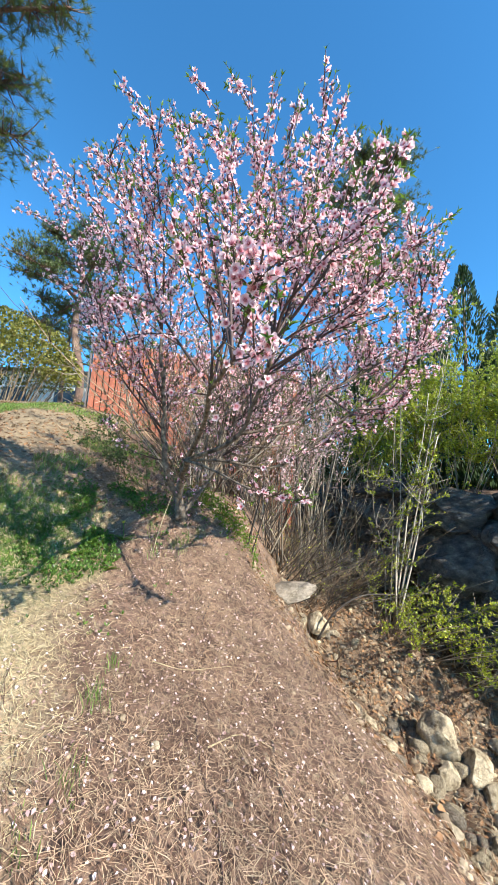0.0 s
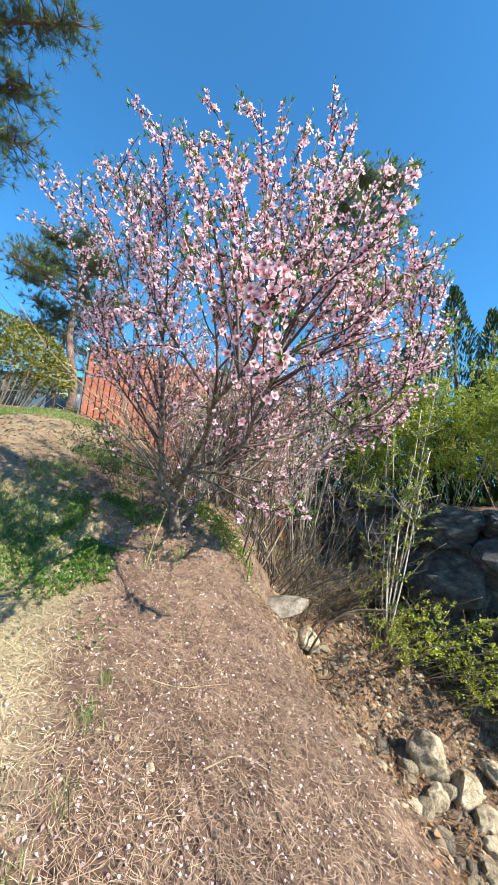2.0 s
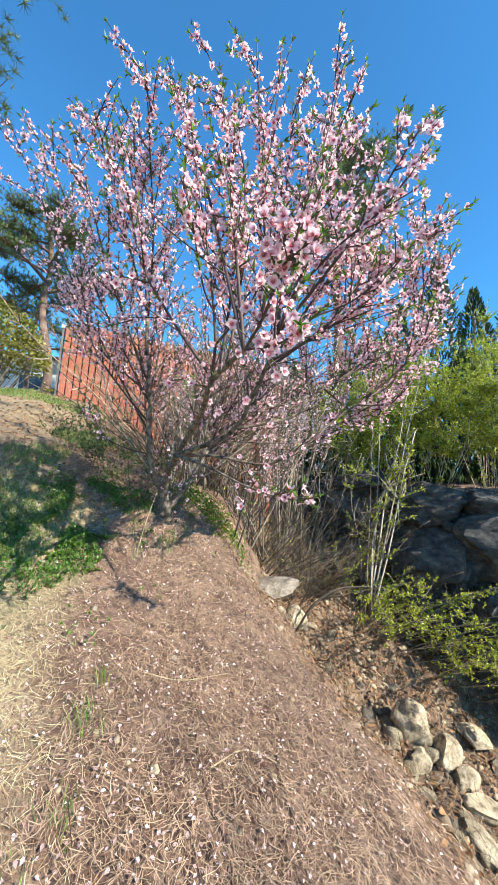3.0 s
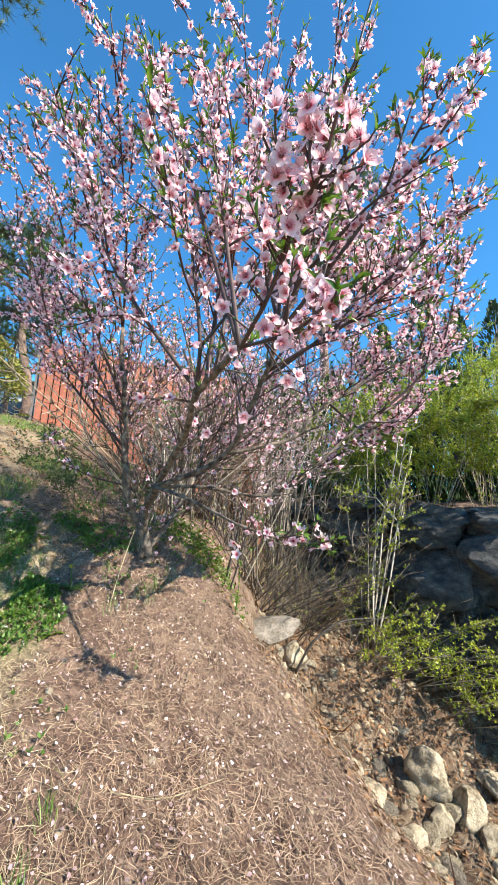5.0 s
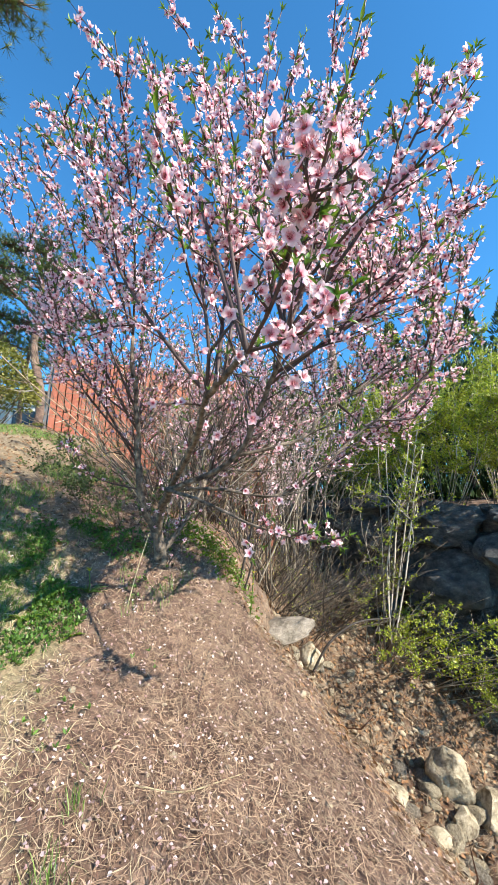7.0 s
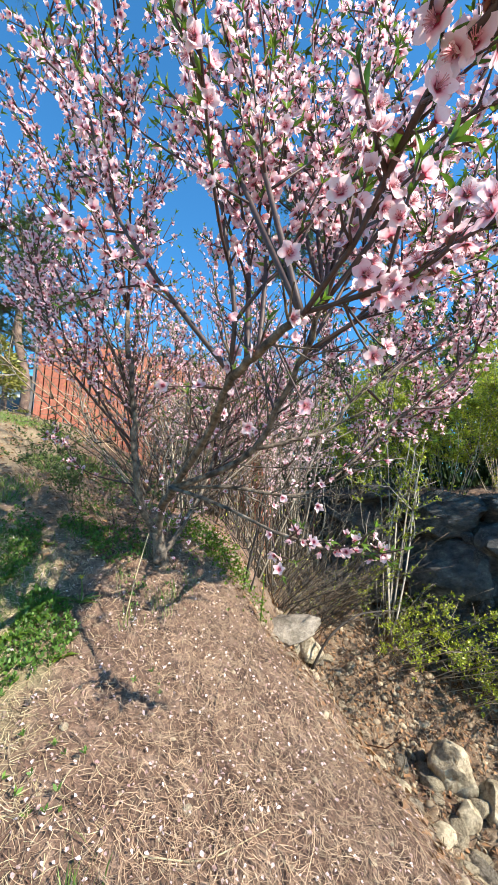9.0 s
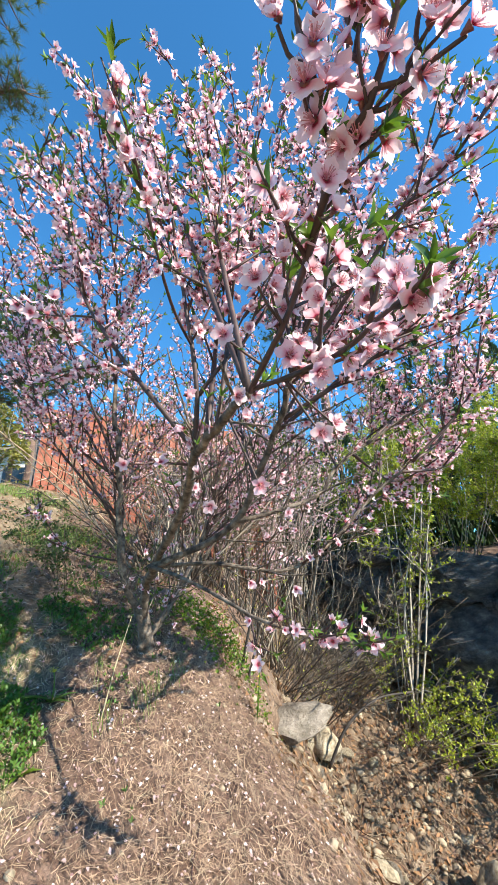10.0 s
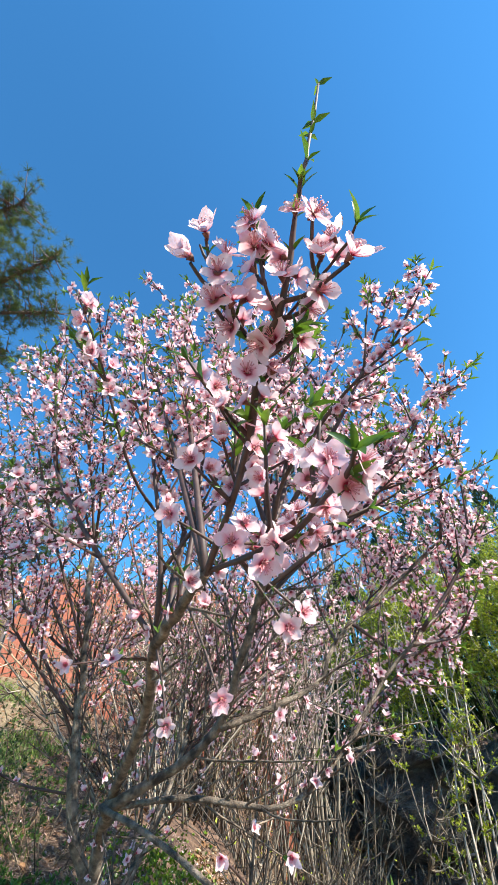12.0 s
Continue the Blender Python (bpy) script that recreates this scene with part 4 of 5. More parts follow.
    for x, y, z, fx, fz in ((-0.088, 0.797, 1.661, -0.2, 0.2), (-0.100, 0.807, 1.640, -0.6, -0.5), (-0.072, 0.812, 1.660, 0.2, 0.1), (-0.055, 0.794, 1.668, -0.4, 0.4), (-0.043, 0.797, 1.649, 0.4, -0.3), (-0.051, 0.802, 1.651, 0, -0.5),
                            (-0.012, 0.774, 1.638, 0.6, -0.3), (-0.004, 0.797, 1.627, -0.3, -0.2), (0.006, 0.784, 1.592, 0.6, -0.1), (-0.007, 0.812, 1.601, 0.4, -0.6), (-0.082, 0.822, 1.602, -0.3, -0.2), (-0.069, 0.822, 1.602, 0.3, 0.2),
                            (-0.078, 0.822, 1.621, -0.5, 0.3), (-0.057, 0.867, 1.578, 0, -0.3), (-0.076, 0.922, 1.601, -0.4, 0), (-0.103, 0.952, 1.562, -0.3, -0.3), (-0.088, 0.952, 1.551, 0.3, -0.4), (-0.043, 0.892, 1.579, 0.4, 0.1),
                            (-0.032, 0.882, 1.602, 0.5, 0.2), (-0.010, 0.852, 1.624, 0.2, 0.3), (-0.006, 0.882, 1.502, 0, -0.1), (0.002, 0.882, 1.481, 0.3, -0.6), (0.010, 0.867, 1.489, 0.6, -0.2), (-0.068, 0.982, 1.497, 0, -0.3),
                            (-0.056, 0.992, 1.519, 0.3, 0.2), (-0.046, 0.962, 1.468, 0.2, -0.7), (-0.000, 0.972, 1.499, 0.4, 0.2), (-0.007, 1.100, 1.460, 0, -0.4), (0.011, 1.100, 1.474, 0.4, 0), (-0.074, 0.952, 1.588, -0.2, -0.1),
                            (0.000, 1.000, 1.606, 0.2, 0), (-0.025, 0.982, 1.615, 0.4, -0.2), (-0.132, 1.050, 1.567, -0.1, -0.4), (-0.152, 1.350, 1.409, 0, -0.7), (-0.076, 1.200, 1.415, 0.2, -0.5), (-0.326, 1.400, 1.503, -0.2, -0.4),
                            (-0.254, 1.400, 1.507, 0.2, 0.3), (-0.077, 1.400, 1.276, 0, -0.3), (0.027, 1.500, 1.258, 0, -0.4), (0.059, 1.700, 1.447, 0.1, -0.2)):
        q = np.array((x, y, z))
        near_by = min((pt for p in lines for pt in p), key=lambda pt: float(np.linalg.norm(pt - q - (0, 0.03, -0.02))))
        tube(c.twigs, curve([near_by, (near_by + q) / 2 + (0, 0.012, 0.006), q + (0, 0.004, 0.0)], 5), 0.0022, 0.0014, 5)
        c.blossoms.append((q, np.array((fx, -0.9, fz)), 1.0))
        c.tuft((near_by + q) / 2, q - near_by, 2, 0.008)

    for k, (s, p, r) in enumerate(c.limbs):
        nm = "trunk" if k == 0 else "limb"
        part(nm, local(s.mesh(nm, [BARK if k < 9 else SHOOT]), base), tree)
    part("twig_growth", local(c.twigs.mesh("twigs", [SHOOT]), base), tree, "thin dark red-brown flowering shoots", "stuff")
    part("twig_growth", local(c.grey.mesh("inner_twigs", [BARK]), base), tree, "bare grey inner twigs", "stuff")
    heart = np.array((-0.04, 0.87, 1.60))
    order = sorted(c.blossoms, key=lambda b: float(np.linalg.norm(b[0] - heart)))
    rng = random.Random(9)
    fine = [p.mesh("blossom", [PETAL_ONE, CALYX, STAMEN]) for p in BLOSSOMS_FINE]
    for at, face, size in order[:300]:
        o = part("blossom", fine[rng.choice((0, 1, 2, 3, 3, 4, 5, 5))], tree)
        o.matrix_basis = to_matrix(turn(face, rng.uniform(0, 6.28), size), at - np.array(base))
    part("blossom_mass", local(join_blossoms(order[300:], BLOSSOMS_FAR, 4).mesh("blossoms", [PETAL, CALYX, STAMEN]), base), tree, "dense pale pink blossoms over the crown", "stuff")
    order = sorted(c.leaves, key=lambda b: float(np.linalg.norm(b[0] - heart)))
    s = Soup()
    s.put(*PEACH_LEAF)
    lm = s.mesh("leaf", [LEAF_ONE])
    for at, d, o_, ln in order[:160]:
        o = part("leaf", lm, tree)
        o.matrix_basis = to_matrix(leaf_matrix(d, o_, ln), at - np.array(base))
    part("foliage", local(join_leaves(order[160:], FAR_LEAF).mesh("leaves", [LEAF]), base), tree, "small fresh green leaf tufts", "stuff")
    print("blossoms", len(c.blossoms), "leaves", len(c.leaves))


build_peach_tree()


# ---- thicket behind the tree ----
def stem_bush(name, x, y, count, tall, spread, mat, label, category, seed, r=0.004, lean=(0, 0), leaves=0, leaf=None, leaf_mat=None, low=0.25, group="", sub=2, wild=0.0):
    """Many thin stems from one stool, with side twigs and small leaves."""
    rng = random.Random(seed)
    z = rough_height(x, y) - 0.03
    base = (x, y, z)
    root = thing(name, base, label, category, group)
    s, spots = Soup(), []
    for i in range(count):
        a = rng.uniform(0, 6.28)
        q = rng.random() ** 0.5
        b = np.array((x + math.cos(a) * 0.25 * spread * q, y + math.sin(a) * 0.25 * spread * q, 0.0))
        b[2] = quick_height(b[0], b[1]) - 0.02
        h = tall * rng.uniform(0.6, 1.08)
        tip = b + np.array((math.cos(a) * spread * q * 0.8 + lean[0] * h, math.sin(a) * spread * q * 0.8 + lean[1] * h, h))
        tip = tip + np.array((rng.gauss(0, wild * h), rng.gauss(0, wild * h), 0))
        bow = min(h, 1.5)
        m = b * 0.62 + tip * 0.38 + np.array((rng.gauss(0, 0.06), rng.gauss(0, 0.06), 0.04)) * bow
        m2 = b * 0.28 + tip * 0.72 + np.array((rng.gauss(0, 0.05), rng.gauss(0, 0.05), 0.03)) * bow
        p = curve([b, m, m2, tip], 7)
        rr = r * rng.uniform(0.6, 1.3)
        tube(s, p, rr, rr * 0.4, 3)
        for k in range(sub):
            j = rng.randint(2, 6)
            d = (p[j] - p[j - 1])
            d = d / np.linalg.norm(d) + np.array((rng.gauss(0, 0.9), rng.gauss(0, 0.9), rng.gauss(-0.1, 0.5)))
            d = d / np.linalg.norm(d)
            ln = min(tall, 1.7) * rng.uniform(0.08, 0.30)
            e = p[j] + d * ln * 0.85 + np.array((rng.gauss(0, 0.2), rng.gauss(0, 0.2), rng.gauss(0.12, 0.15))) * ln
            w = curve([p[j], p[j] + d * ln * 0.45 - np.array((0, 0, 0.04 * ln)), e], 4)
            tube(s, w, rr * 0.55, rr * 0.2, 3)
            spots.append((w, rng.random()))
        spots.append((p[int(low * 7):], 1.0))
    part("brushwood", local(s.mesh("stems", [mat]), base), root, kind="stuff")
    if leaves:
        rows = []
        for _ in range(leaves):
            w, _k = rng.choice(spots)
            j = rng.randrange(len(w) - 1)
            at = w[j] + (w[j + 1] - w[j]) * rng.random()
            d = np.array((rng.gauss(0, 1), rng.gauss(0, 1), rng.gauss(0.5, 0.7)))
            rows.append((turn(d, rng.uniform(0, 6.28), rng.uniform(0.6, 1.2)), at + 0.012 * d))
        v, f, uv = place_copies(*leaf, rows)
        t = Soup()
        t.put(v, f, uv)
        part("foliage", local(t.mesh("leaves", [leaf_mat]), base), root, kind="stuff")
    return root, spots


def build_thicket():
    lab = "leafless thicket shrub of dense tan and grey stems behind the tree"
    for k, (x, y, n, h, sp) in enumerate(((-0.60, 3.8, 34, 1.35, 0.9), (-0.40, 4.2, 40, 1.6, 1.0), (-0.15, 4.9, 44, 1.9, 1.0), (0.2, 5.8, 44, 2.2, 1.0),
                                       (-0.25, 4.8, 38, 1.6, 1.0), (-0.8, 4.7, 30, 1.2, 0.9), (1.25, 6.4, 40, 2.4, 1.1), (0.3, 6.2, 36, 2.1, 1.0), (1.9, 6.5, 34, 1.7, 0.9))):
        stem_bush("thicket_shrub", x, y, int(n * 0.6), h, sp, TAN_TWIG if k % 2 else PALE_TWIG, lab, "shrub", 40 + k, 0.0085, (0.0, -0.06), 160, quad_leaf(0.022, 0.01), SHRUB_LEAF, group="thicket", sub=16, wild=0.38)
    # near-black stems put the shade under the low branches into the colour
    stem_bush("brush", 0.15, 4.4, 30, 0.7, 1.0, DARK_TWIG, "tangled brush under the low branches, coloured dark for the shade there", "shrub", 65, 0.005, (0.2, -0.2), 120, quad_leaf(0.022, 0.01), SHRUB_LEAF, sub=9, wild=0.6)
    stem_bush("brush", 0.45, 5.1, 30, 0.8, 1.0, DARK_TWIG, "tangled brush under the low branches, coloured dark for the shade there", "shrub", 66, 0.005, (0.3, -0.2), 120, quad_leaf(0.022, 0.01), SHRUB_LEAF, sub=9, wild=0.6)
    stem_bush("brush", 0.75, 6.0, 60, 0.5, 0.9, PALE_TWIG, "tangled pale dead brush hanging over the gully edge", "shrub", 60, 0.004, (0.5, -0.3), 160, quad_leaf(0.022, 0.01), SHRUB_LEAF, sub=8, wild=0.5)
    stem_bush("brush", 1.35, 6.0, 60, 0.5, 1.0, PALE_TWIG, "tangled grey brush over the gully stones", "shrub", 61, 0.004, (0.2, -0.3), 320, quad_leaf(0.024, 0.011), SHRUB_LEAF, sub=8, wild=0.5)
    # more brush, every second one near-black, massed to deepen the shaded gap
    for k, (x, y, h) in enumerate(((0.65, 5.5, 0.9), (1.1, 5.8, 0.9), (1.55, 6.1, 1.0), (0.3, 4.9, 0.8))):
        stem_bush("brush", x, y, 50, h, 1.0, DARK_TWIG if k % 2 else TAN_TWIG, "tangled leafless brush massed dark for the shade above the gully", "shrub", 160 + k, 0.005, (0.1, -0.15), 200, quad_leaf(0.024, 0.011), SHRUB_LEAF, sub=9, wild=0.55)
    stem_bush("leafy_bush", -0.98, 3.0, 14, 0.50, 0.36, TAN_TWIG, "low twiggy bush with small green leaves beside the tree", "shrub", 62, 0.0026, (-0.1, -0.1), 420, whorl(0.018, 0.009), BUSH_LEAF, 0.1, sub=6, wild=0.25)
    stem_bush("leafy_bush", -0.75, 2.9, 13, 0.46, 0.4, TAN_TWIG, "low twiggy bush with small green leaves beside the tree", "shrub", 63, 0.0026, (-0.2, 0.1), 420, whorl(0.018, 0.009), BUSH_LEAF, 0.1, sub=6, wild=0.25)
    stem_bush("leafy_bush", -1.35, 3.35, 12, 0.38, 0.4, TAN_TWIG, "low twiggy bush with small green leaves on the slope", "shrub", 64, 0.0026, (-0.1, 0.1), 280, whorl(0.018, 0.009), BUSH_LEAF, 0.1, sub=6, wild=0.25)


def blossom_shrub(x, y, count, low, high, spread, seed, label, step=0.038, r=0.014, shoots=11):
    """A shrub of slender stems, its upper twigs set with pale blossoms."""
    c = Crown(seed)
    b = Vector((x, y, rough_height(x, y)))
    root = thing("blossom_shrub", b, label, "shrub")
    rng = random.Random(seed + 1)
    for i in range(count):
        a = rng.uniform(0, 6.28)
        tip = np.array(b) + (math.cos(a) * rng.uniform(0.3, 1.3) * spread - 0.1, math.sin(a) * rng.uniform(0.2, 0.9) * spread - 0.3 * spread, rng.uniform(low, high))
        m = (np.array(b) * 0.45 + tip * 0.55) + (rng.gauss(0, 0.1), rng.gauss(0, 0.1), 0)
        p = c.limb([np.array(b) + (rng.gauss(0, 0.1), rng.gauss(0, 0.1), -0.05), m, tip], r, 0.003, 10, 0.1, 5)
        c.shoots_along(p, 0.4, 0.98, shoots, 0.4, 0.4, 0.8, r=0.003, step=step, sub=0.8, sides=3)
    s = Soup()
    for q, p, _ in c.limbs:
        base = s.n
        s.v += q.v
        s.uv += q.uv
        s.f += [[i + base for i in f] for f in q.f]
        s.mi += q.mi
        s.n += q.n
    part("brushwood", local(s.mesh("stems", [PALE_TWIG]), b), root, kind="stuff")
    part("twig_growth", local(c.twigs.mesh("twigs", [PALE_TWIG]), b), root, kind="stuff")
    part("blossom_mass", local(join_blossoms(c.blossoms, BLOSSOMS_FAR[:3], 5).mesh("blossoms", [PETAL_PALE, CALYX, STAMEN]), b), root, kind="stuff")


build_thicket()
blossom_shrub(0.95, 6.2, 26, 2.6, 4.3, 1.0, 77, "pale pink blossoming shrub standing behind the peach tree")
blossom_shrub(0.25, 4.6, 20, 1.2, 2.3, 0.8, 177, "pale twiggy shrub with small white-pink blossoms behind the trunk", 0.05, 0.008, 10)
blossom_shrub(-0.40, 4.0, 16, 0.9, 1.9, 0.7, 277, "pale twiggy shrub with sparse white-pink blossoms behind the trunk", 0.075, 0.007, 10)


# ---- shrubs at the wall ----
def build_wall_shrubs():
    lf = whorl(0.034, 0.018)
    lab = "upright shrub with fresh yellow-green leaves above the boulder wall"
    for k, (x, y, h, sp, n) in enumerate(((2.65, 6.5, 2.0, 0.9, 5200), (3.35, 6.0, 2.4, 1.0, 6400), (4.1, 5.4, 2.5, 1.0, 6400), (4.9, 4.7, 2.5, 1.0, 4200), (3.5, 7.0, 3.2, 1.0, 6200), (4.6, 6.3, 3.4, 1.1, 6000), (2.3, 7.3, 2.8, 0.9, 4000))):
        stem_bush("leafy_shrub", x, y, 17, h, sp, PALE_TWIG, lab, "shrub", 80 + k, 0.008, (-0.06, -0.08), n, lf, SHRUB_LEAF, 0.1, "shrubs above the wall", 16, 0.10)
    stem_bush("multi_stem_shrub", 2.15, 5.75, 8, 3.9, 0.6, GREY_TWIG, "tall shrub of upright grey stems rising from the gully, leafy above", "shrub", 95, 0.015, (0.07, -0.04), 1300, lf, SHRUB_LEAF, 0.6, sub=14, wild=0.045)
    for k, (x, y, h, lx, ly, n) in enumerate(((2.2, 5.5, 0.9, 1.0, -1.1, 900), (2.5, 5.4, 0.8, 1.0, -1.0, 900), (2.0, 5.6, 1.0, 0.4, -0.8, 800), (2.9, 5.2, 0.9, 0.7, -0.9, 800), (3.2, 5.1, 0.9, 0.5, -0.8, 700))):
        stem_bush("arching_shrub", x, y, 16, h, 0.9, PALE_TWIG, "arching shrub with bright young leaves hanging over the gully", "shrub", 100 + k, 0.006, (lx, ly), n, whorl(0.030, 0.015), SHRUB_LEAF, 0.2, sub=11, wild=0.4)


build_wall_shrubs()


# ---- pines, cypresses, hedge ----
def needle_tuft(rng, n, length, width):
    s = Soup()
    for _ in range(n):
        d = np.array((rng.gauss(0, 1), rng.gauss(0, 1), rng.gauss(0.6, 0.7)))
        d /= np.linalg.norm(d)
        a = frame_of(d)[0] * width / 2
        tip = d * length * rng.uniform(0.7, 1.1) - np.array((0, 0, 0.06 * length))
        s.put([-a, a, tip], [(0, 1, 2)])
    return np.concatenate(s.v), s.f, np.concatenate(s.uv)


def build_pine(x, y, z0, trunk_pts, limbs, seed, label, tuft=0.16, needles=22, per=42, width=0.006, spread=0.5, r0=0.16, flat=0.45, bark=PINE_BARK):
    """A pine: bent trunk, limbs with branchlets, needle tufts in flat clouds."""
    rng = random.Random(seed)
    base = Vector((x, y, z0))
    root = thing("pine_tree", base, label, "tree")
    s = Soup()
    tp = curve(trunk_pts, 18)
    tube(s, tp, r0, r0 * 0.35, 9, 0, 0.06, rng)
    part("trunk", local(s.mesh("trunk", [bark]), base), root)
    rows = []
    for a, tip, w in limbs:
        s = Soup()
        a, tip = np.array(a, float), np.array(tip, float)
        ln = np.linalg.norm(tip - a)
        m = (a + tip) / 2 + np.array((rng.gauss(0, 0.05), rng.gauss(0, 0.05), 0.08)) * ln
        p = curve([a, m, tip], 10)
        tube(s, p, 0.018 + 0.016 * ln, 0.012, 6, 0, 0.1, rng)
        for k in range(int(per * w)):
            f = rng.uniform(0.35, 1.0)
            i = min(int(f * 10), 9)
            at = p[i] + (p[i + 1] - p[i]) * (f * 10 - i)
            v = np.array((rng.gauss(0, spread), rng.gauss(0, spread), rng.gauss(0.1, spread * flat))) * w
            e = at + v
            if k % 3 == 0:
                tube(s, curve([at, at + v * 0.5 - (0, 0, 0.03), e], 3), 0.012, 0.004, 3)
            rows.append((turn(np.array((v[0], v[1], 0.5 + v[2])), rng.uniform(0, 6.28), rng.uniform(0.75, 1.2)), e))
        part("limb", local(s.mesh("limb", [bark]), base), root)
    piece = needle_tuft(rng, needles, tuft, width)
    v, f, uv = place_copies(*piece, rows)
    t = Soup()
    t.put(v, f, uv)
    part("needle_mass", local(t.mesh("needles", [NEEDLE], False), base), root, kind="stuff")


def spread_limbs(tp, lo, hi, n, reach, seed, rise=0.25, w=1.0):
    rng = random.Random(seed)
    tp = curve(tp, 20)
    out = []
    for k in range(n):
        f = lo + (hi - lo) * k / max(1, n - 1)
        a = tp[int(f * 20)]
        ang = k * 2.4 + rng.uniform(-0.4, 0.4)
        r = reach * (1.1 - 0.55 * (k / n)) * rng.uniform(0.7, 1.1)
        out.append((a, a + np.array((math.cos(ang) * r, math.sin(ang) * r, rise * r * rng.uniform(0.2, 1.4))), w))
    return out


def build_trees():
    t1 = [(-5.6, 11.0, 2.4), (-5.35, 11.0, 4.2), (-5.75, 11.0, 6.0), (-5.7, 11.0, 7.6), (-6.0, 11.0, 9.2)]
    build_pine(-5.6, 11.0, 2.4, t1, spread_limbs(t1, 0.62, 0.99, 13, 2.1, 3, 0.12, 1.0), 4, "tall pine with a bare leaning trunk beyond the fence", 0.15, 26, 190, 0.011, 0.27, 0.15, 0.38)
    t2 = [(-6.9, 13.0, 2.5), (-7.0, 13.0, 5.0), (-6.9, 13.0, 8.0)]
    build_pine(-6.9, 13.0, 2.5, t2, spread_limbs(t2, 0.62, 0.99, 9, 2.2, 6, 0.05, 1.0), 7, "darker pine standing behind the hedge", 0.15, 24, 150, 0.012, 0.30, 0.12, 0.38)
    t5 = [(-4.6, 13.5, 2.5), (-4.5, 13.5, 4.5), (-4.6, 13.5, 6.6)]
    build_pine(-4.6, 13.5, 2.5, t5, spread_limbs(t5, 0.5, 0.99, 9, 1.7, 16, 0.05, 1.0), 17, "small dense pine behind the fence", 0.15, 24, 140, 0.012, 0.30, 0.10)
    t3 = [(4.0, 14.0, 1.8), (4.2, 14.0, 7.0), (4.0, 14.0, 12.0), (4.9, 14.0, 16.4)]
    build_pine(4.0, 14.0, 1.8, t3, spread_limbs(t3, 0.58, 0.99, 15, 2.3, 8, 0.2, 1.1), 9, "tall dark pine rising behind the peach tree", 0.20, 26, 190, 0.014, 0.34, 0.24)
    t4 = [(-4.9, 4.0, 2.0), (-4.8, 4.0, 5.0), (-4.9, 3.8, 8.0), (-4.7, 3.6, 10.5)]
    limbs = [((-4.85, 4.0, 6.2), (-2.60, 3.85, 7.1), 0.42), ((-4.85, 3.9, 6.9), (-2.55, 3.15, 7.55), 0.42), ((-4.85, 4.0, 5.7), (-3.30, 4.2, 6.5), 0.42), ((-4.85, 4.0, 5.2), (-3.5, 4.6, 6.0), 0.40),
             ((-4.85, 4.0, 4.9), (-3.95, 4.65, 5.65), 0.38), ((-4.85, 3.8, 7.4), (-3.3, 2.8, 7.4), 0.45), ((-4.85, 3.8, 6.2), (-3.75, 3.4, 6.8), 0.45), ((-4.85, 3.7, 7.8), (-3.0, 2.6, 8.1), 0.5)]
    build_pine(-4.9, 4.0, 2.0, t4, limbs, 12, "near pine reaching over the lawn with drooping needle clusters", 0.13, 36, 620, 0.0055, 0.42, 0.15, 0.6)


build_trees()


def build_cypress(x, y, z0, top, r, seed):
    rng = random.Random(seed)
    base = Vector((x, y, z0))
    root = thing("cypress", base, "dark pointed conifer behind the shrubs", "tree", "conifers")
    s = Soup()
    tube(s, [(x, y, z0 - 0.2), (x, y, (z0 + top) / 2), (x, y, top - 0.3)], 0.10, 0.02, 6)
    part("trunk", local(s.mesh("trunk", [PINE_BARK]), base), root)
    rows = []
    h = top - z0
    for _ in range(5200):
        f = rng.random() ** 1.3
        a = rng.uniform(0, 6.28)
        lob = 1 + 0.22 * math.sin(a * 5 + f * 17) + 0.15 * math.sin(a * 3 - f * 29)
        rad = r * (1 - f) ** 0.8 * lob * rng.uniform(0.72, 1.0)
        d = np.array((math.cos(a) * 0.6, math.sin(a) * 0.6, 1.0))
        rows.append((turn(d, rng.uniform(0, 6.28), rng.uniform(0.6, 1.2)), np.array((x + math.cos(a) * rad, y + math.sin(a) * rad, z0 + f * h))))
    v, f, uv = place_copies(*quad_leaf(0.19, 0.05), rows)
    t = Soup()
    t.put(v, f, uv)
    part("crown", local(t.mesh("crown", [CYPRESS_LEAF]), base), root)


for k, (x, y, top, r) in enumerate(((6.5, 11.0, 8.9, 1.5), (7.9, 11.2, 8.3, 1.4), (5.4, 11.5, 7.6, 1.4), (9.2, 11.0, 8.6, 1.5), (4.3, 9.6, 5.0, 1.5), (3.0, 9.6, 4.9, 1.5), (1.7, 9.5, 4.5, 1.4), (0.5, 9.3, 4.2, 1.3), (5.6, 8.4, 4.8, 1.4), (6.8, 7.2, 4.6, 1.4))):
    build_cypress(x, y, 1.6, top, r, 50 + k)


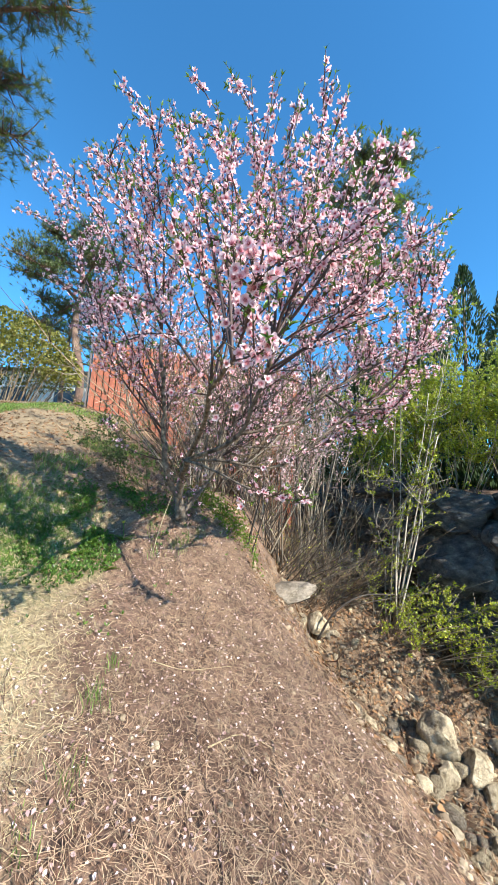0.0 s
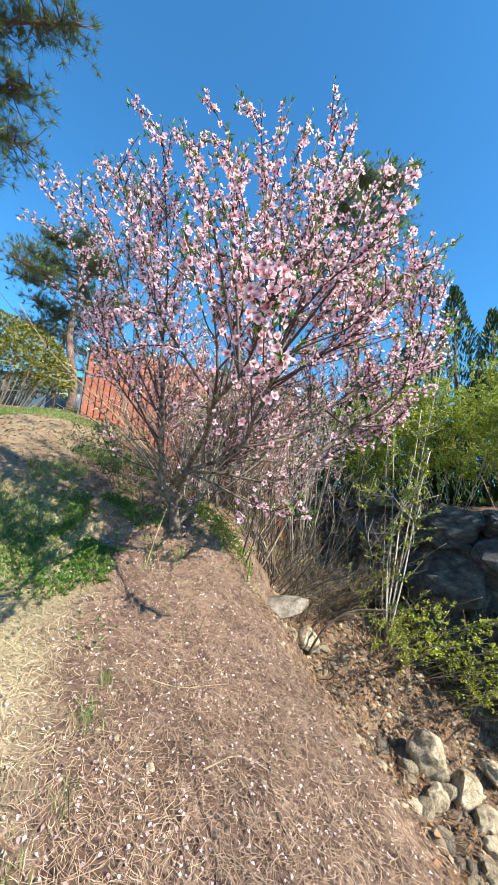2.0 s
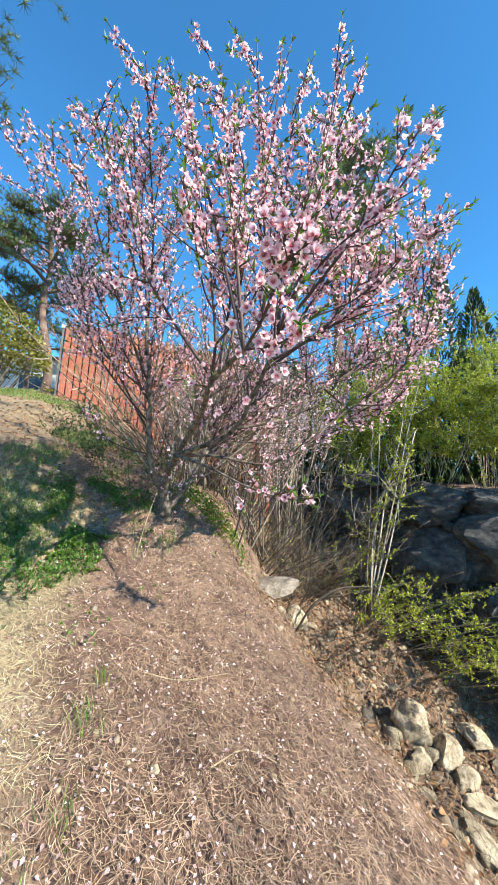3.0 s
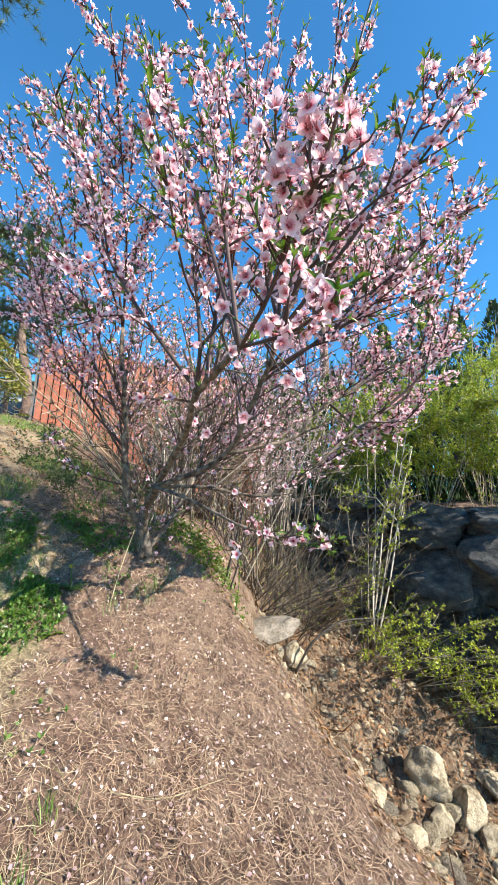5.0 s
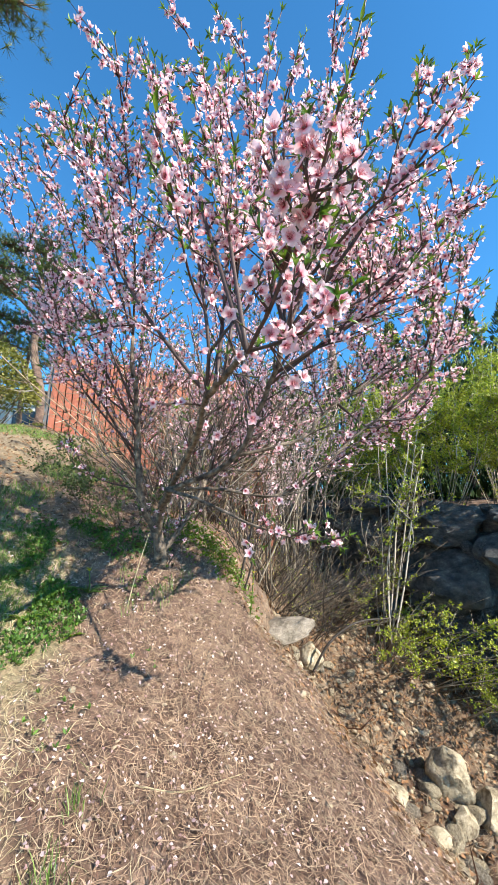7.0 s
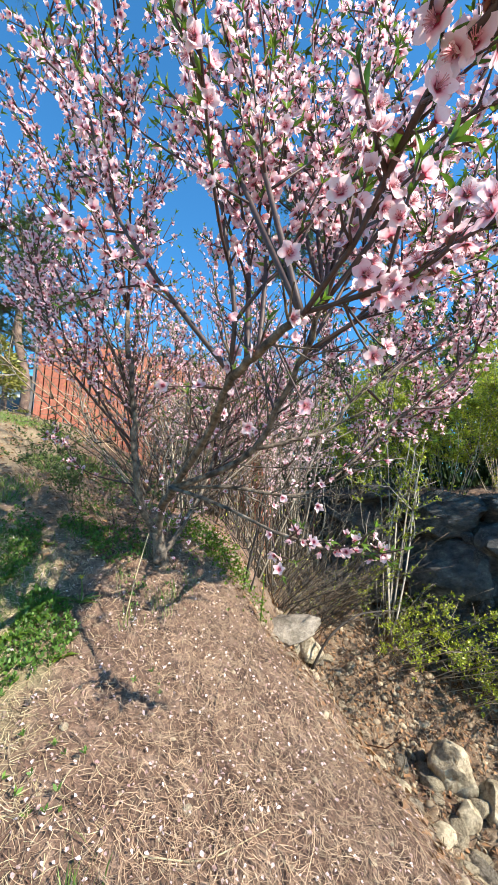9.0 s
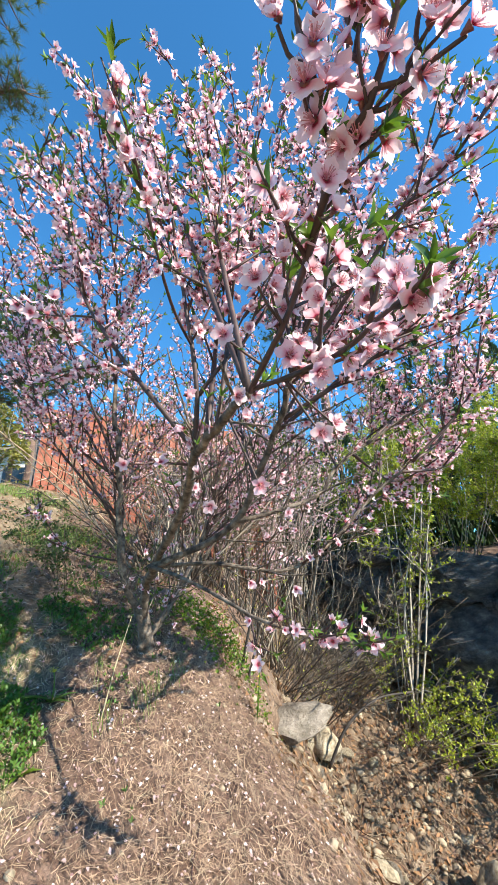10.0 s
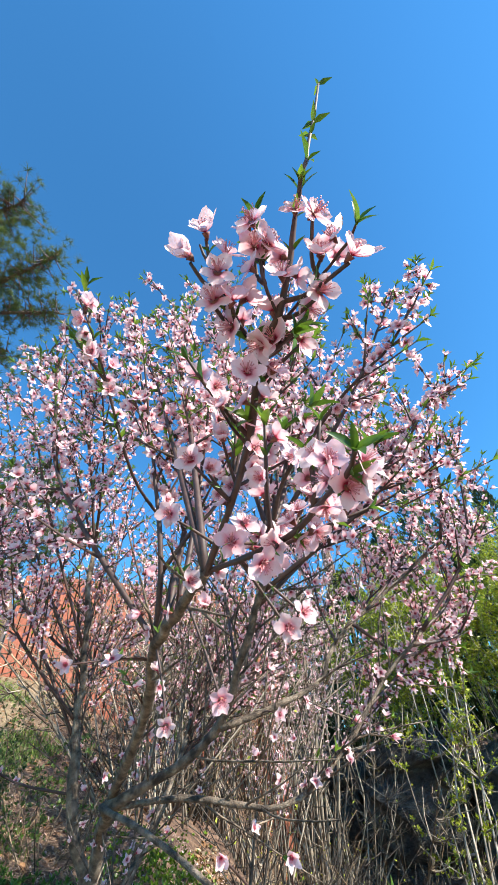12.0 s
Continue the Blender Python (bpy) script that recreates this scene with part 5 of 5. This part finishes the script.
def build_hedge(x, y, z0, rx, ry, rz, seed, count, label):
    rng = random.Random(seed)
    base = Vector((x, y, z0))
    root = thing("clipped_bush", base, label, "shrub")
    s = Soup()
    for _ in range(90):
        a, q = rng.uniform(0, 6.28), rng.random() ** 0.5
        b = np.array((x + math.cos(a) * 0.5 * rx * q, y + math.sin(a) * 0.5 * ry * q, z0 - 0.1))
        e = np.array((x + math.cos(a) * 0.95 * rx * q, y + math.sin(a) * 0.95 * ry * q, z0 + rz * rng.uniform(0.6, 1.5)))
        tube(s, curve([b, (b + e) / 2 + (rng.gauss(0, 0.06), rng.gauss(0, 0.06), 0), e], 5), 0.014, 0.005, 4)
    part("brushwood", local(s.mesh("stems", [TAN_TWIG]), base), root, kind="stuff")
    rows = []
    for _ in range(count):
        d = np.array((rng.gauss(0, 1), rng.gauss(0, 1), rng.gauss(0, 1)))
        d /= np.linalg.norm(d)
        if d[2] < -0.12:
            continue
        bump_ = 1 + 0.07 * noise.noise(Vector(d * 3.0)) + 0.05 * noise.noise(Vector(d * 8.0))
        k = (1.02 - 0.5 * rng.random() ** 2.5) * bump_
        p = np.array((x + d[0] * rx * k, y + d[1] * ry * k, z0 + rz * 0.95 + d[2] * rz * k))
        rows.append((turn(d + np.array((rng.gauss(0, 0.7), rng.gauss(0, 0.7), rng.gauss(0, 0.7))), rng.uniform(0, 6.28), rng.uniform(0.7, 1.3)), p))
    v, f, uv = place_copies(*quad_leaf(0.075, 0.045), rows)
    t = Soup()
    t.put(v, f, uv)
    part("foliage", local(t.mesh("leaves", [HEDGE_LEAF]), base), root, kind="stuff")


build_hedge(-5.3, 7.2, 2.35, 1.62, 1.2, 1.12, 3, 17000, "rounded clipped bush with olive-green leaves at the lawn edge")
build_hedge(-7.9, 7.6, 2.3, 1.6, 1.1, 1.05, 6, 7000, "rounded clipped bush with olive-green leaves further along the lawn")
build_hedge(-3.6, 7.6, 2.3, 0.7, 0.4, 0.28, 4, 2500, "low yellow-green bush at the foot of the pine")
build_hedge(-2.6, 6.6, 2.2, 0.5, 0.3, 0.25, 5, 1500, "low yellow-green bush at the foot of the fence")


def build_house():
    root = thing("house", (-7.9, 14.8, 2.4), "white low house with a grey roof beyond the lawn", "house")
    s = Soup()
    box(s, (-3.0, 0, -0.5), (3.4, 4, 3.4))
    part("wall", s.mesh("wall", [PLASTER], False), root)
    s = Soup()
    s.put([(-3.4, -0.5, 3.4), (3.8, -0.5, 3.4), (3.8, 4.5, 3.4), (-3.4, 4.5, 3.4), (-3.4, 2, 4.2), (3.8, 2, 4.2)], [(0, 1, 5, 4), (2, 3, 4, 5), (0, 4, 3), (1, 2, 5), (0, 3, 2, 1)])
    part("roof", s.mesh("roof", [ROOF], False), root, "grey pitched roof")
    for x in (-2.0, 0.2, 2.2):
        s = Soup()
        box(s, (x - 0.5, -0.05, 1.6), (x + 0.5, -0.004, 2.7))
        part("window", s.mesh("window", [PANE], False), root, "dark window pane")


build_house()


# ---- ground cover and litter ----
def table_height(x, y):
    """The ground's height at arrays of places near the path."""
    u, v = np.clip((x + 5.0) / STEP, 0, 199.99), np.clip(y / STEP, 0, 143.99)
    i, j = u.astype(int), v.astype(int)
    u, v = u - i, v - j
    return (TABLE[j, i] * (1 - u) + TABLE[j, i + 1] * u) * (1 - v) + (TABLE[j + 1, i] * (1 - u) + TABLE[j + 1, i + 1] * u) * v


def unit(a):
    return a / (np.linalg.norm(a, axis=1, keepdims=True) + 1e-9)


def scatter(name, count, spot, piece, mats, seed, label, category, lift=0.004, stand=False, size=(0.7, 1.2), downhill=0.0):
    """One mesh of many alike pieces strewn over the ground, lying flat or standing."""
    rng, rs = random.Random(seed), np.random.RandomState(seed)
    xy = np.array([spot(rng) for _ in range(count)])
    x, y = xy[:, 0], xy[:, 1]
    z = table_height(x, y)
    e = 0.02
    zero = np.zeros(count)
    sx = np.stack([zero + e, zero, table_height(x + e, y) - z], 1)
    sy = np.stack([zero, zero + e, table_height(x, y + e) - z], 1)
    n = unit(np.cross(sx, sy))
    a = rs.uniform(0, 2 * math.pi, count)
    if downhill:
        a = a * (1 - downhill) + downhill * (rs.choice((-1, 1), count) * math.pi / 2 - 0.35)
    if stand:
        d = unit(np.stack([rs.normal(0, 0.45, count), rs.normal(0, 0.45, count), zero + 1.0], 1))
        out = np.stack([np.cos(a), np.sin(a), zero], 1)
    else:
        d = unit(unit(np.cos(a)[:, None] * sx + np.sin(a)[:, None] * sy) + np.stack([zero, zero, rs.normal(0.02, 0.10, count)], 1))
        out = -n + np.stack([rs.normal(0, 0.25, count), rs.normal(0, 0.25, count), zero], 1)
    ay = -unit(out - d * (out * d).sum(1, keepdims=True))
    ax = np.cross(ay, d)
    scale = rs.uniform(size[0], size[1], count)[:, None, None]
    turns = np.stack([ax, ay, d], axis=2) * scale
    verts, faces, uvs = piece
    base = np.asarray(verts, float)
    at = np.stack([x, y, z + rs.uniform(0, lift, count)], 1)
    v = (np.einsum("kij,nj->kni", turns, base) + at[:, None, :]).reshape(-1, 3)
    m = len(base)
    corners = np.concatenate([np.asarray(f) for f in faces])
    sizes = np.array([len(f) for f in faces])
    loops = (corners[None, :] + (np.arange(count) * m)[:, None]).ravel().astype(np.int32)
    totals = np.tile(sizes, count)
    me = bpy.data.meshes.new(name)
    me.vertices.add(len(v))
    me.vertices.foreach_set("co", v.astype(np.float32).ravel())
    me.loops.add(len(loops))
    me.loops.foreach_set("vertex_index", loops)
    me.polygons.add(len(totals))
    me.polygons.foreach_set("loop_start", (np.cumsum(totals) - totals).astype(np.int32))
    me.update(calc_edges=True)
    me.validate()
    for mat in mats:
        me.materials.append(mat)
    me.polygons.foreach_set("use_smooth", np.full(len(me.polygons), True))
    return tagged(new(name, me), label, category, kind="stuff")


def strip(length, width, bend):
    """A thin bent strip along local z."""
    return [(-width / 2, 0, 0), (width / 2, 0, 0), (width / 2 + bend * 0.6, 0, length * 0.5), (-width / 2 + bend * 0.6, 0, length * 0.5), (bend * 0.2, 0.05 * length, length)], [(0, 1, 2, 3), (3, 2, 4)], [(0, 0), (0, 1), (0.5, 1), (0.5, 0), (1, 0.5)]


def path_spot(rng):
    while True:
        y = 0.25 + 0.3 * rng.random() + 2.6 * rng.random() ** 1.5
        x = rng.uniform(-1.1, lip(y) + 0.7)
        if x > lip(y) and rng.random() < (x - lip(y)) * 1.6:
            continue
        if x > -0.55 + rng.gauss(0, 0.22):
            return x, y


def petal_spot(rng):
    while True:
        y = 0.25 + 0.3 * rng.random() + 3.2 * rng.random() ** 1.2
        x = rng.uniform(-1.6, lip(y) + 0.9)
        if x > lip(y) and rng.random() < (x - lip(y)) * 1.2:
            continue
        if x > -0.7 + rng.gauss(0, 0.35):
            return x, y


def straw_spot(rng):
    while True:
        y = 0.25 + 0.3 * rng.random() + 2.2 * rng.random() ** 1.4
        x = rng.uniform(-1.6, -0.15) - abs(rng.gauss(0, 0.2))
        if x < -0.60 + rng.gauss(0, 0.13) - 0.35 * max(0.0, y - 1.35):
            return x, y


def lawn_spot(rng):
    while True:
        y = rng.uniform(1.55, 2.45) + rng.gauss(0, 0.1)
        x = rng.uniform(-2.1, -0.85) - abs(rng.gauss(0, 0.2))
        if x < -0.90 + rng.gauss(0, 0.10) and noise.noise(Vector((x * 1.5, y * 1.5, 5.0))) > -0.35 + max(0, (y - 2.7) * 0.25):
            return x, y


def slope_spot(rng):
    while True:
        x, y = rng.uniform(-3.6, -1.3), rng.uniform(2.4, 5.6)
        if noise.noise(Vector((x * 1.1, y * 1.1, 8.0))) > 0.12:
            return x, y


def weed_spot(rng):
    while True:
        x, y = -0.9 + rng.gauss(0, 0.16), 2.35 + rng.gauss(0, 0.28)
        if noise.noise(Vector((x * 4, y * 4, 2.0))) > 0.05:
            return x, y


def edge_spot(rng):
    y = 0.8 + 3.4 * rng.random()
    return lip(y) + 0.05 + abs(rng.gauss(0, 0.34)), y


def bank_spot(rng):
    while True:
        x, y = rng.uniform(0.3, 4.2), rng.uniform(1.3, 6.2)
        if x - lip(y) > 0.1 + 0.5 * rng.random() and x + y < 8.5:
            return x, y


scatter("needle_litter", 40000, path_spot, strip(0.046, 0.0013, 0.006), [LITTER], 1, "fallen reddish pine needles covering the path", "litter", 0.020)
scatter("needle_litter", 12000, path_spot, strip(0.024, 0.0020, -0.004), [LITTER], 20, "short brown stalks and scraps on the path", "litter", 0.020)
scatter("needle_litter", 7000, path_spot, strip(0.060, 0.0012, -0.012), [STRAW_DULL], 2, "pale dry grass stems strewn over the path", "litter", 0.022)
scatter("twig_litter", 900, path_spot, strip(0.15, 0.0020, 0.022), [DEBRIS], 23, "long thin brown twigs strewn down the path", "litter", 0.016, downhill=0.75)
scatter("twig_litter", 500, path_spot, strip(0.13, 0.0016, -0.02), [LITTER], 24, "long dry reddish stalks strewn down the path", "litter", 0.020, downhill=0.6)
scatter("fallen_petals", 6500, petal_spot, leaf_piece(0.0105, 0.0085, 0.4, 0.3, 2), [FALLEN_PETAL], 3, "pale pink petals fallen on the path", "petals", 0.022, size=(0.5, 1.2))
scatter("fallen_petals", 2500, lambda r: (-1.05 + r.gauss(0, 0.35), 2.9 + r.gauss(0, 0.4)), leaf_piece(0.0125, 0.010, 0.4, 0.3, 1), [FALLEN_PETAL], 25, "pale pink petals fallen beside the tree", "petals", 0.022, size=(0.6, 1.2))
scatter("dry_grass", 26000, straw_spot, strip(0.05, 0.0015, 0.008), [STRAW], 4, "bleached dry grass along the path", "grass", 0.016)
scatter("lawn_grass", 24000, lawn_spot, strip(0.032, 0.0028, 0.010), [BLADE], 5, "short green lawn grass on the slope", "grass", stand=True)
scatter("dry_grass", 20000, lambda r: (r.uniform(-4.6, -0.6), r.uniform(1.6, 6.6)), strip(0.045, 0.0026, 0.006), [STRAW_DULL], 6, "dry straw among the lawn", "grass", 0.02)
scatter("slope_grass", 9000, slope_spot, strip(0.05, 0.0040, 0.012), [BLADE], 26, "patches of green grass on the upper slope", "grass", stand=True)
scatter("leaf_litter", 4500, lambda r: (r.uniform(-4.2, -0.5), r.uniform(2.4, 6.3)), leaf_piece(0.036, 0.022, 0.5, 0.35, 2), [DEAD_LEAF], 16, "brown leaf scraps on the slope", "litter", 0.02)
scatter("needle_litter", 14000, lambda r: (-1.2 + r.gauss(0, 0.42), 2.9 + r.gauss(0, 0.45)), strip(0.05, 0.0018, 0.005), [LITTER], 22, "brown needle litter on the slope beside the tree", "litter", 0.02)
scatter("debris", 14000, path_spot, leaf_piece(0.013, 0.0062, 0.5, 0.35, 1), [DEBRIS], 17, "dark bark and husk scraps on the path", "litter", 0.014, size=(0.5, 1.3))
scatter("leaf_litter", 2600, edge_spot, leaf_piece(0.032, 0.018, 0.5, 0.4, 2), [DEAD_LEAF], 21, "brown dead leaves along the gully edge", "litter", 0.02, size=(0.5, 1.2))
scatter("edge_straw", 2600, edge_spot, strip(0.07, 0.0018, 0.03), [STRAW_DULL], 18, "dry straw hanging over the gully edge", "grass", 0.02)
scatter("weeds", 1900, weed_spot, whorl(0.019, 0.008, 5), [WEED_LEAF], 7, "low leafy green weeds beside the path", "plants", 0.035, True)
scatter("leaf_litter", 9000, bank_spot, leaf_piece(0.05, 0.026, 0.5, 0.35, 2), [DEAD_LEAF], 8, "brown dead leaves in the gully", "litter", 0.05)
scatter("bank_straw", 8000, bank_spot, strip(0.14, 0.003, 0.03), [STRAW_DULL], 9, "dry stalks and twigs in the gully", "litter", 0.05)
scatter("bank_twigs", 1500, bank_spot, strip(0.34, 0.006, 0.06), [DEBRIS], 27, "dark dead twigs lying in the gully", "litter", 0.06)
scatter("ground_cover", 1100, lambda r: (-0.20 + r.gauss(0, 0.17), 2.95 + r.gauss(0, 0.16)), whorl(0.016, 0.009, 5), [COVER_LEAF], 10, "glossy bright green ground cover at the foot of the tree", "plants", 0.13, True)


def scatter_gravel():
    rng = random.Random(71)
    me = stone_mesh("pebble", (0.016, 0.012, 0.008), rng, ROCK, 9, 1, 0.2)
    base = np.array([v.co[:] for v in me.vertices])
    faces = [tuple(p.vertices) for p in me.polygons]
    rows = []
    for k in range(4600):
        if k < 250:
            x, y = path_spot(rng)
        elif k < 700:
            x, y = edge_spot(rng)
        else:
            x, y = bank_spot(rng)
        g = rng.uniform(0.4, 1.0) if k < 250 else 0.6 + (1.6 if k < 700 else 3.6) * rng.random() ** 2.5
        rows.append((turn((rng.gauss(0, 0.3), rng.gauss(0, 0.3), 1), rng.uniform(0, 6.28), g), on_ground(x, y, 0.002)))
    v, f, uv = place_copies(base, faces, np.zeros((len(base), 2)), rows)
    s = Soup()
    s.put(v, f, uv)
    tagged(new("pebbles", s.mesh("pebbles", [RUBBLE])), "loose pale pebbles on path and gully", "stones", kind="stuff")


scatter_gravel()


# ---- small plants, stones and twigs along the path ----
def tuft_of_grass(x, y, n, tall, seed, mat=BLADE, label="small tuft of green grass growing through the litter"):
    rng = random.Random(seed)
    p = on_ground(x, y, -0.004)
    s = Soup()
    for _ in range(n):
        a = rng.uniform(0, 6.28)
        d = np.array((math.cos(a), math.sin(a), 0)) * rng.uniform(0.1, 0.7)
        h = tall * rng.uniform(0.5, 1.1)
        q = on_ground(x + rng.gauss(0, 0.022), y + rng.gauss(0, 0.03), -0.004)
        tip = q + d * h + np.array((0, 0, h * 0.8))
        w = np.array((-math.sin(a), math.cos(a), 0)) * 0.0011
        m = (q + tip) / 2 + np.array((0, 0, 0.12 * h))
        s.put([q - w, q + w, m + w, m - w, tip], [(0, 1, 2, 3), (3, 2, 4)])
    ob = new("grass_tuft", local(s.mesh("grass_tuft", [mat]), p))
    ob.location = p
    tagged(ob, label, "grass", "grass tufts", "stuff")


for k, (x, y, n, h) in enumerate(((-0.47, 1.52, 40, 0.09), (-0.46, 1.36, 60, 0.10), (-0.43, 1.12, 40, 0.09), (-0.47, 0.98, 30, 0.07), (-0.42, 2.36, 60, 0.10), (-0.36, 2.42, 50, 0.09),
                               (-0.54, 2.28, 34, 0.11), (-0.62, 2.45, 40, 0.10), (-0.85, 2.9, 40, 0.09), (-0.9, 2.62, 40, 0.10), (-0.3, 2.5, 40, 0.10), (-0.55, 2.62, 50, 0.12))):
    tuft_of_grass(x, y, int(n * 0.8), 0.8 * h, 200 + k)


def rosette(x, y, n, length, seed, mat=WEED_LEAF):
    rng = random.Random(seed)
    p = on_ground(x, y, 0.0)
    rows = []
    for k in range(n):
        a = 6.28 * k / n + rng.uniform(-0.3, 0.3)
        out = np.array((math.cos(a), math.sin(a), 0))
        up = rng.uniform(0.25, 0.9)
        rows.append((leaf_matrix(out + (0, 0, up), np.array((0, 0, -1.0)) + out * 0.3, length * rng.uniform(0.7, 1.15)), p))
    s = Soup()
    s.put(*place_copies(*leaf_piece(1.0, 0.26, 0.35, 0.35, 4), rows))
    return s, p


def dandelion(x, y, seed, label):
    s, p = rosette(x, y, 13, 0.10, seed)
    root = thing("dandelion", p, label, "flower")
    part("leaves", local(s.mesh("leaves", [WEED_LEAF]), p), root, kind="stuff")
    s = Soup()
    tube(s, curve([p, p + (0.005, -0.005, 0.055), p + (0.0, -0.01, 0.10)], 4), 0.003, 0.0022, 5)
    part("stalk", local(s.mesh("stalk", [LEAF]), p), root)
    rng = random.Random(seed)
    rows = []
    for k in range(46):
        a = 2.4 * k
        out = np.array((math.cos(a), math.sin(a), 0))
        rows.append((leaf_matrix(out + (0, 0, 1.6 - k / 30), np.array((0, 0, -1.0)), 0.022 * rng.uniform(0.8, 1.1)), p + (0.0, -0.01, 0.10)))
    s = Soup()
    s.put(*place_copies(*leaf_piece(1.0, 0.2, 0.1, 0.1, 1), rows))
    part("flower_head", local(s.mesh("flower_head", [YELLOW]), p), root, "bright yellow flower head")


dandelion(-0.74, 2.30, 301, "yellow dandelion in flower beside the path")
WEED_PIECE = Soup()
WEED_PIECE.put(*leaf_piece(1.0, 0.26, 0.35, 0.35, 4))
WEED_MESHES = [WEED_PIECE.mesh("leaf", [m]) for m in (COVER_LEAF, WEED_LEAF)]
for k, (x, y, n, ln) in enumerate(((-0.92, 2.10, 16, 0.085), (-0.86, 2.2, 14, 0.08), (-0.72, 2.08, 10, 0.05), (-0.80, 2.55, 12, 0.07), (-1.05, 2.3, 14, 0.08), (-0.98, 2.52, 12, 0.07), (-0.6, 2.66, 14, 0.075), (-0.78, 2.75, 12, 0.07))):
    rng = random.Random(320 + k)
    p = on_ground(x, y, 0.0)
    root = thing("weed_rosette", p, "leafy green weed rosette on the path's edge", "weed", "weeds")
    for j in range(n):
        a = 6.28 * j / n + rng.uniform(-0.3, 0.3)
        out = np.array((math.cos(a), math.sin(a), 0))
        o = part("leaf", WEED_MESHES[0 if k < 3 else 1], root)
        o.matrix_basis = to_matrix(leaf_matrix(out + (0, 0, rng.uniform(0.25, 0.9)), np.array((0, 0, -1.0)) + out * 0.3, ln * rng.uniform(0.7, 1.15)), (0, 0, 0))


def mustard(x, y, seed):
    rng = random.Random(seed)
    p = on_ground(x, y, -0.02)
    root = thing("mustard_plant", p, "slender yellow-flowered weed at the gully edge", "flower")
    s = Soup()
    line = curve([p, p + (0.01, -0.01, 0.11), p + (0.02, 0.0, 0.24)], 8)
    tube(s, line, 0.004, 0.002, 5)
    part("stalk", local(s.mesh("stalk", [LEAF]), p), root)
    rows, tops = [], []
    for k in range(70):
        at = line[rng.randint(1, 8)]
        a = rng.uniform(0, 6.28)
        out = np.array((math.cos(a), math.sin(a), 0))
        R = leaf_matrix(out + (0, 0, rng.uniform(0.1, 1)), np.array((0, 0, -1.0)) + 0.2 * out, rng.uniform(0.014, 0.028))
        (tops if at[2] > p[2] + 0.14 and rng.random() < 0.8 else rows).append((R, at))
    s = Soup()
    s.put(*place_copies(*leaf_piece(1.0, 0.45, 0.3, 0.3, 2), rows))
    part("leaves", local(s.mesh("leaves", [COVER_LEAF]), p), root, kind="stuff")
    s = Soup()
    s.put(*place_copies(*leaf_piece(0.6, 0.5, 0.3, 0.3, 1), tops))
    part("flower_head", local(s.mesh("flower_head", [YELLOW]), p), root, "small yellow flowers")


mustard(0.03, 2.52, 341)


def fallen_twig(pts, r, mat, label, name="fallen_twig", lift=0.006):
    s = Soup()
    p = np.array([on_ground(x, y, lift) for x, y in curve([(a, b, 0) for a, b in pts], 22)[:, :2]])
    tube(s, p, r, r * 0.5, 5, 0, 0.2, random.Random(int(r * 1e5)))
    ob = new(name, local(s.mesh(name, [mat]), p[0]))
    ob.location = p[0]
    tagged(ob, label, "twig", "fallen twigs")


fallen_twig(((-0.17, 2.15), (-0.20, 1.92), (-0.17, 1.78), (-0.19, 1.62), (-0.14, 1.46)), 0.0030, SHOOT, "long thin brown twig lying along the path")
fallen_twig(((-0.15, 1.40), (-0.11, 1.25), (-0.06, 1.16), (-0.03, 1.04), (0.02, 0.88)), 0.0036, SHOOT, "bent brown twig lying along the path")
fallen_twig(((0.10, 1.42), (0.11, 1.27), (0.14, 1.2)), 0.004, DARK_TWIG, "short dark twig lying on the path")
fallen_twig(((0.03, 0.98), (0.14, 1.02), (0.21, 1.09)), 0.003, STRAW, "pale dry stalk lying on the path")
fallen_twig(((0.26, 0.98), (0.34, 1.03), (0.45, 1.05)), 0.003, STRAW, "pale dry stalk lying on the path")
fallen_twig(((-0.10, 1.32), (0.0, 1.4), (0.12, 1.38)), 0.0025, STRAW, "pale dry stalk lying on the path")
fallen_twig(((-0.35, 1.6), (-0.2, 1.62), (-0.05, 1.7)), 0.0025, STRAW, "pale dry stalk lying on the path")


def free_branch(pts, r, mat, label, name):
    s = Soup()
    p = curve(pts, 18)
    tube(s, p, r, r * 0.45, 6, 0, 0.12, random.Random(len(pts)))
    ob = new(name, local(s.mesh(name, [mat]), p[0]))
    ob.location = p[0]
    tagged(ob, label, "branch")


free_branch([(-0.02, 2.98, 0.70), (0.02, 2.95, 0.9), (0.06, 2.9, 1.1), (0.10, 2.88, 1.32)], 0.010, DARK_TWIG, "dark slender sapling stem at the gully edge", "sapling_stem")
free_branch([(0.02, 2.98, 0.70), (0.07, 2.95, 0.88), (0.13, 2.9, 1.15)], 0.008, DARK_TWIG, "dark slender sapling stem at the gully edge", "sapling_stem")
free_branch([(0.95, 5.0, -0.55), (1.15, 4.95, -0.2), (1.5, 5.0, 0.0), (1.95, 5.1, 0.02)], 0.018, DARK_TWIG, "dark arched dead branch over the gully stones", "dead_branch")
free_branch([(-0.56, 2.27, 0.75), (-0.53, 2.33, 0.95), (-0.50, 2.42, 1.12)], 0.003, STRAW, "pale dry stalk leaning against the trunk", "dry_stalk")
PATH_STONES = "stones on the path"
set_stone("stone", (0.022, 0.018, 0.014), -0.25, 1.28, "small white stone on the path", PATH_STONES, 401, 0.2)
set_stone("stone", (0.020, 0.016, 0.012), -0.26, 1.71, "small white stone on the path", PATH_STONES, 402, 0.2)
set_stone("stone", (0.018, 0.015, 0.012), -0.62, 1.86, "small pale stone on the path", PATH_STONES, 403, 0.2)
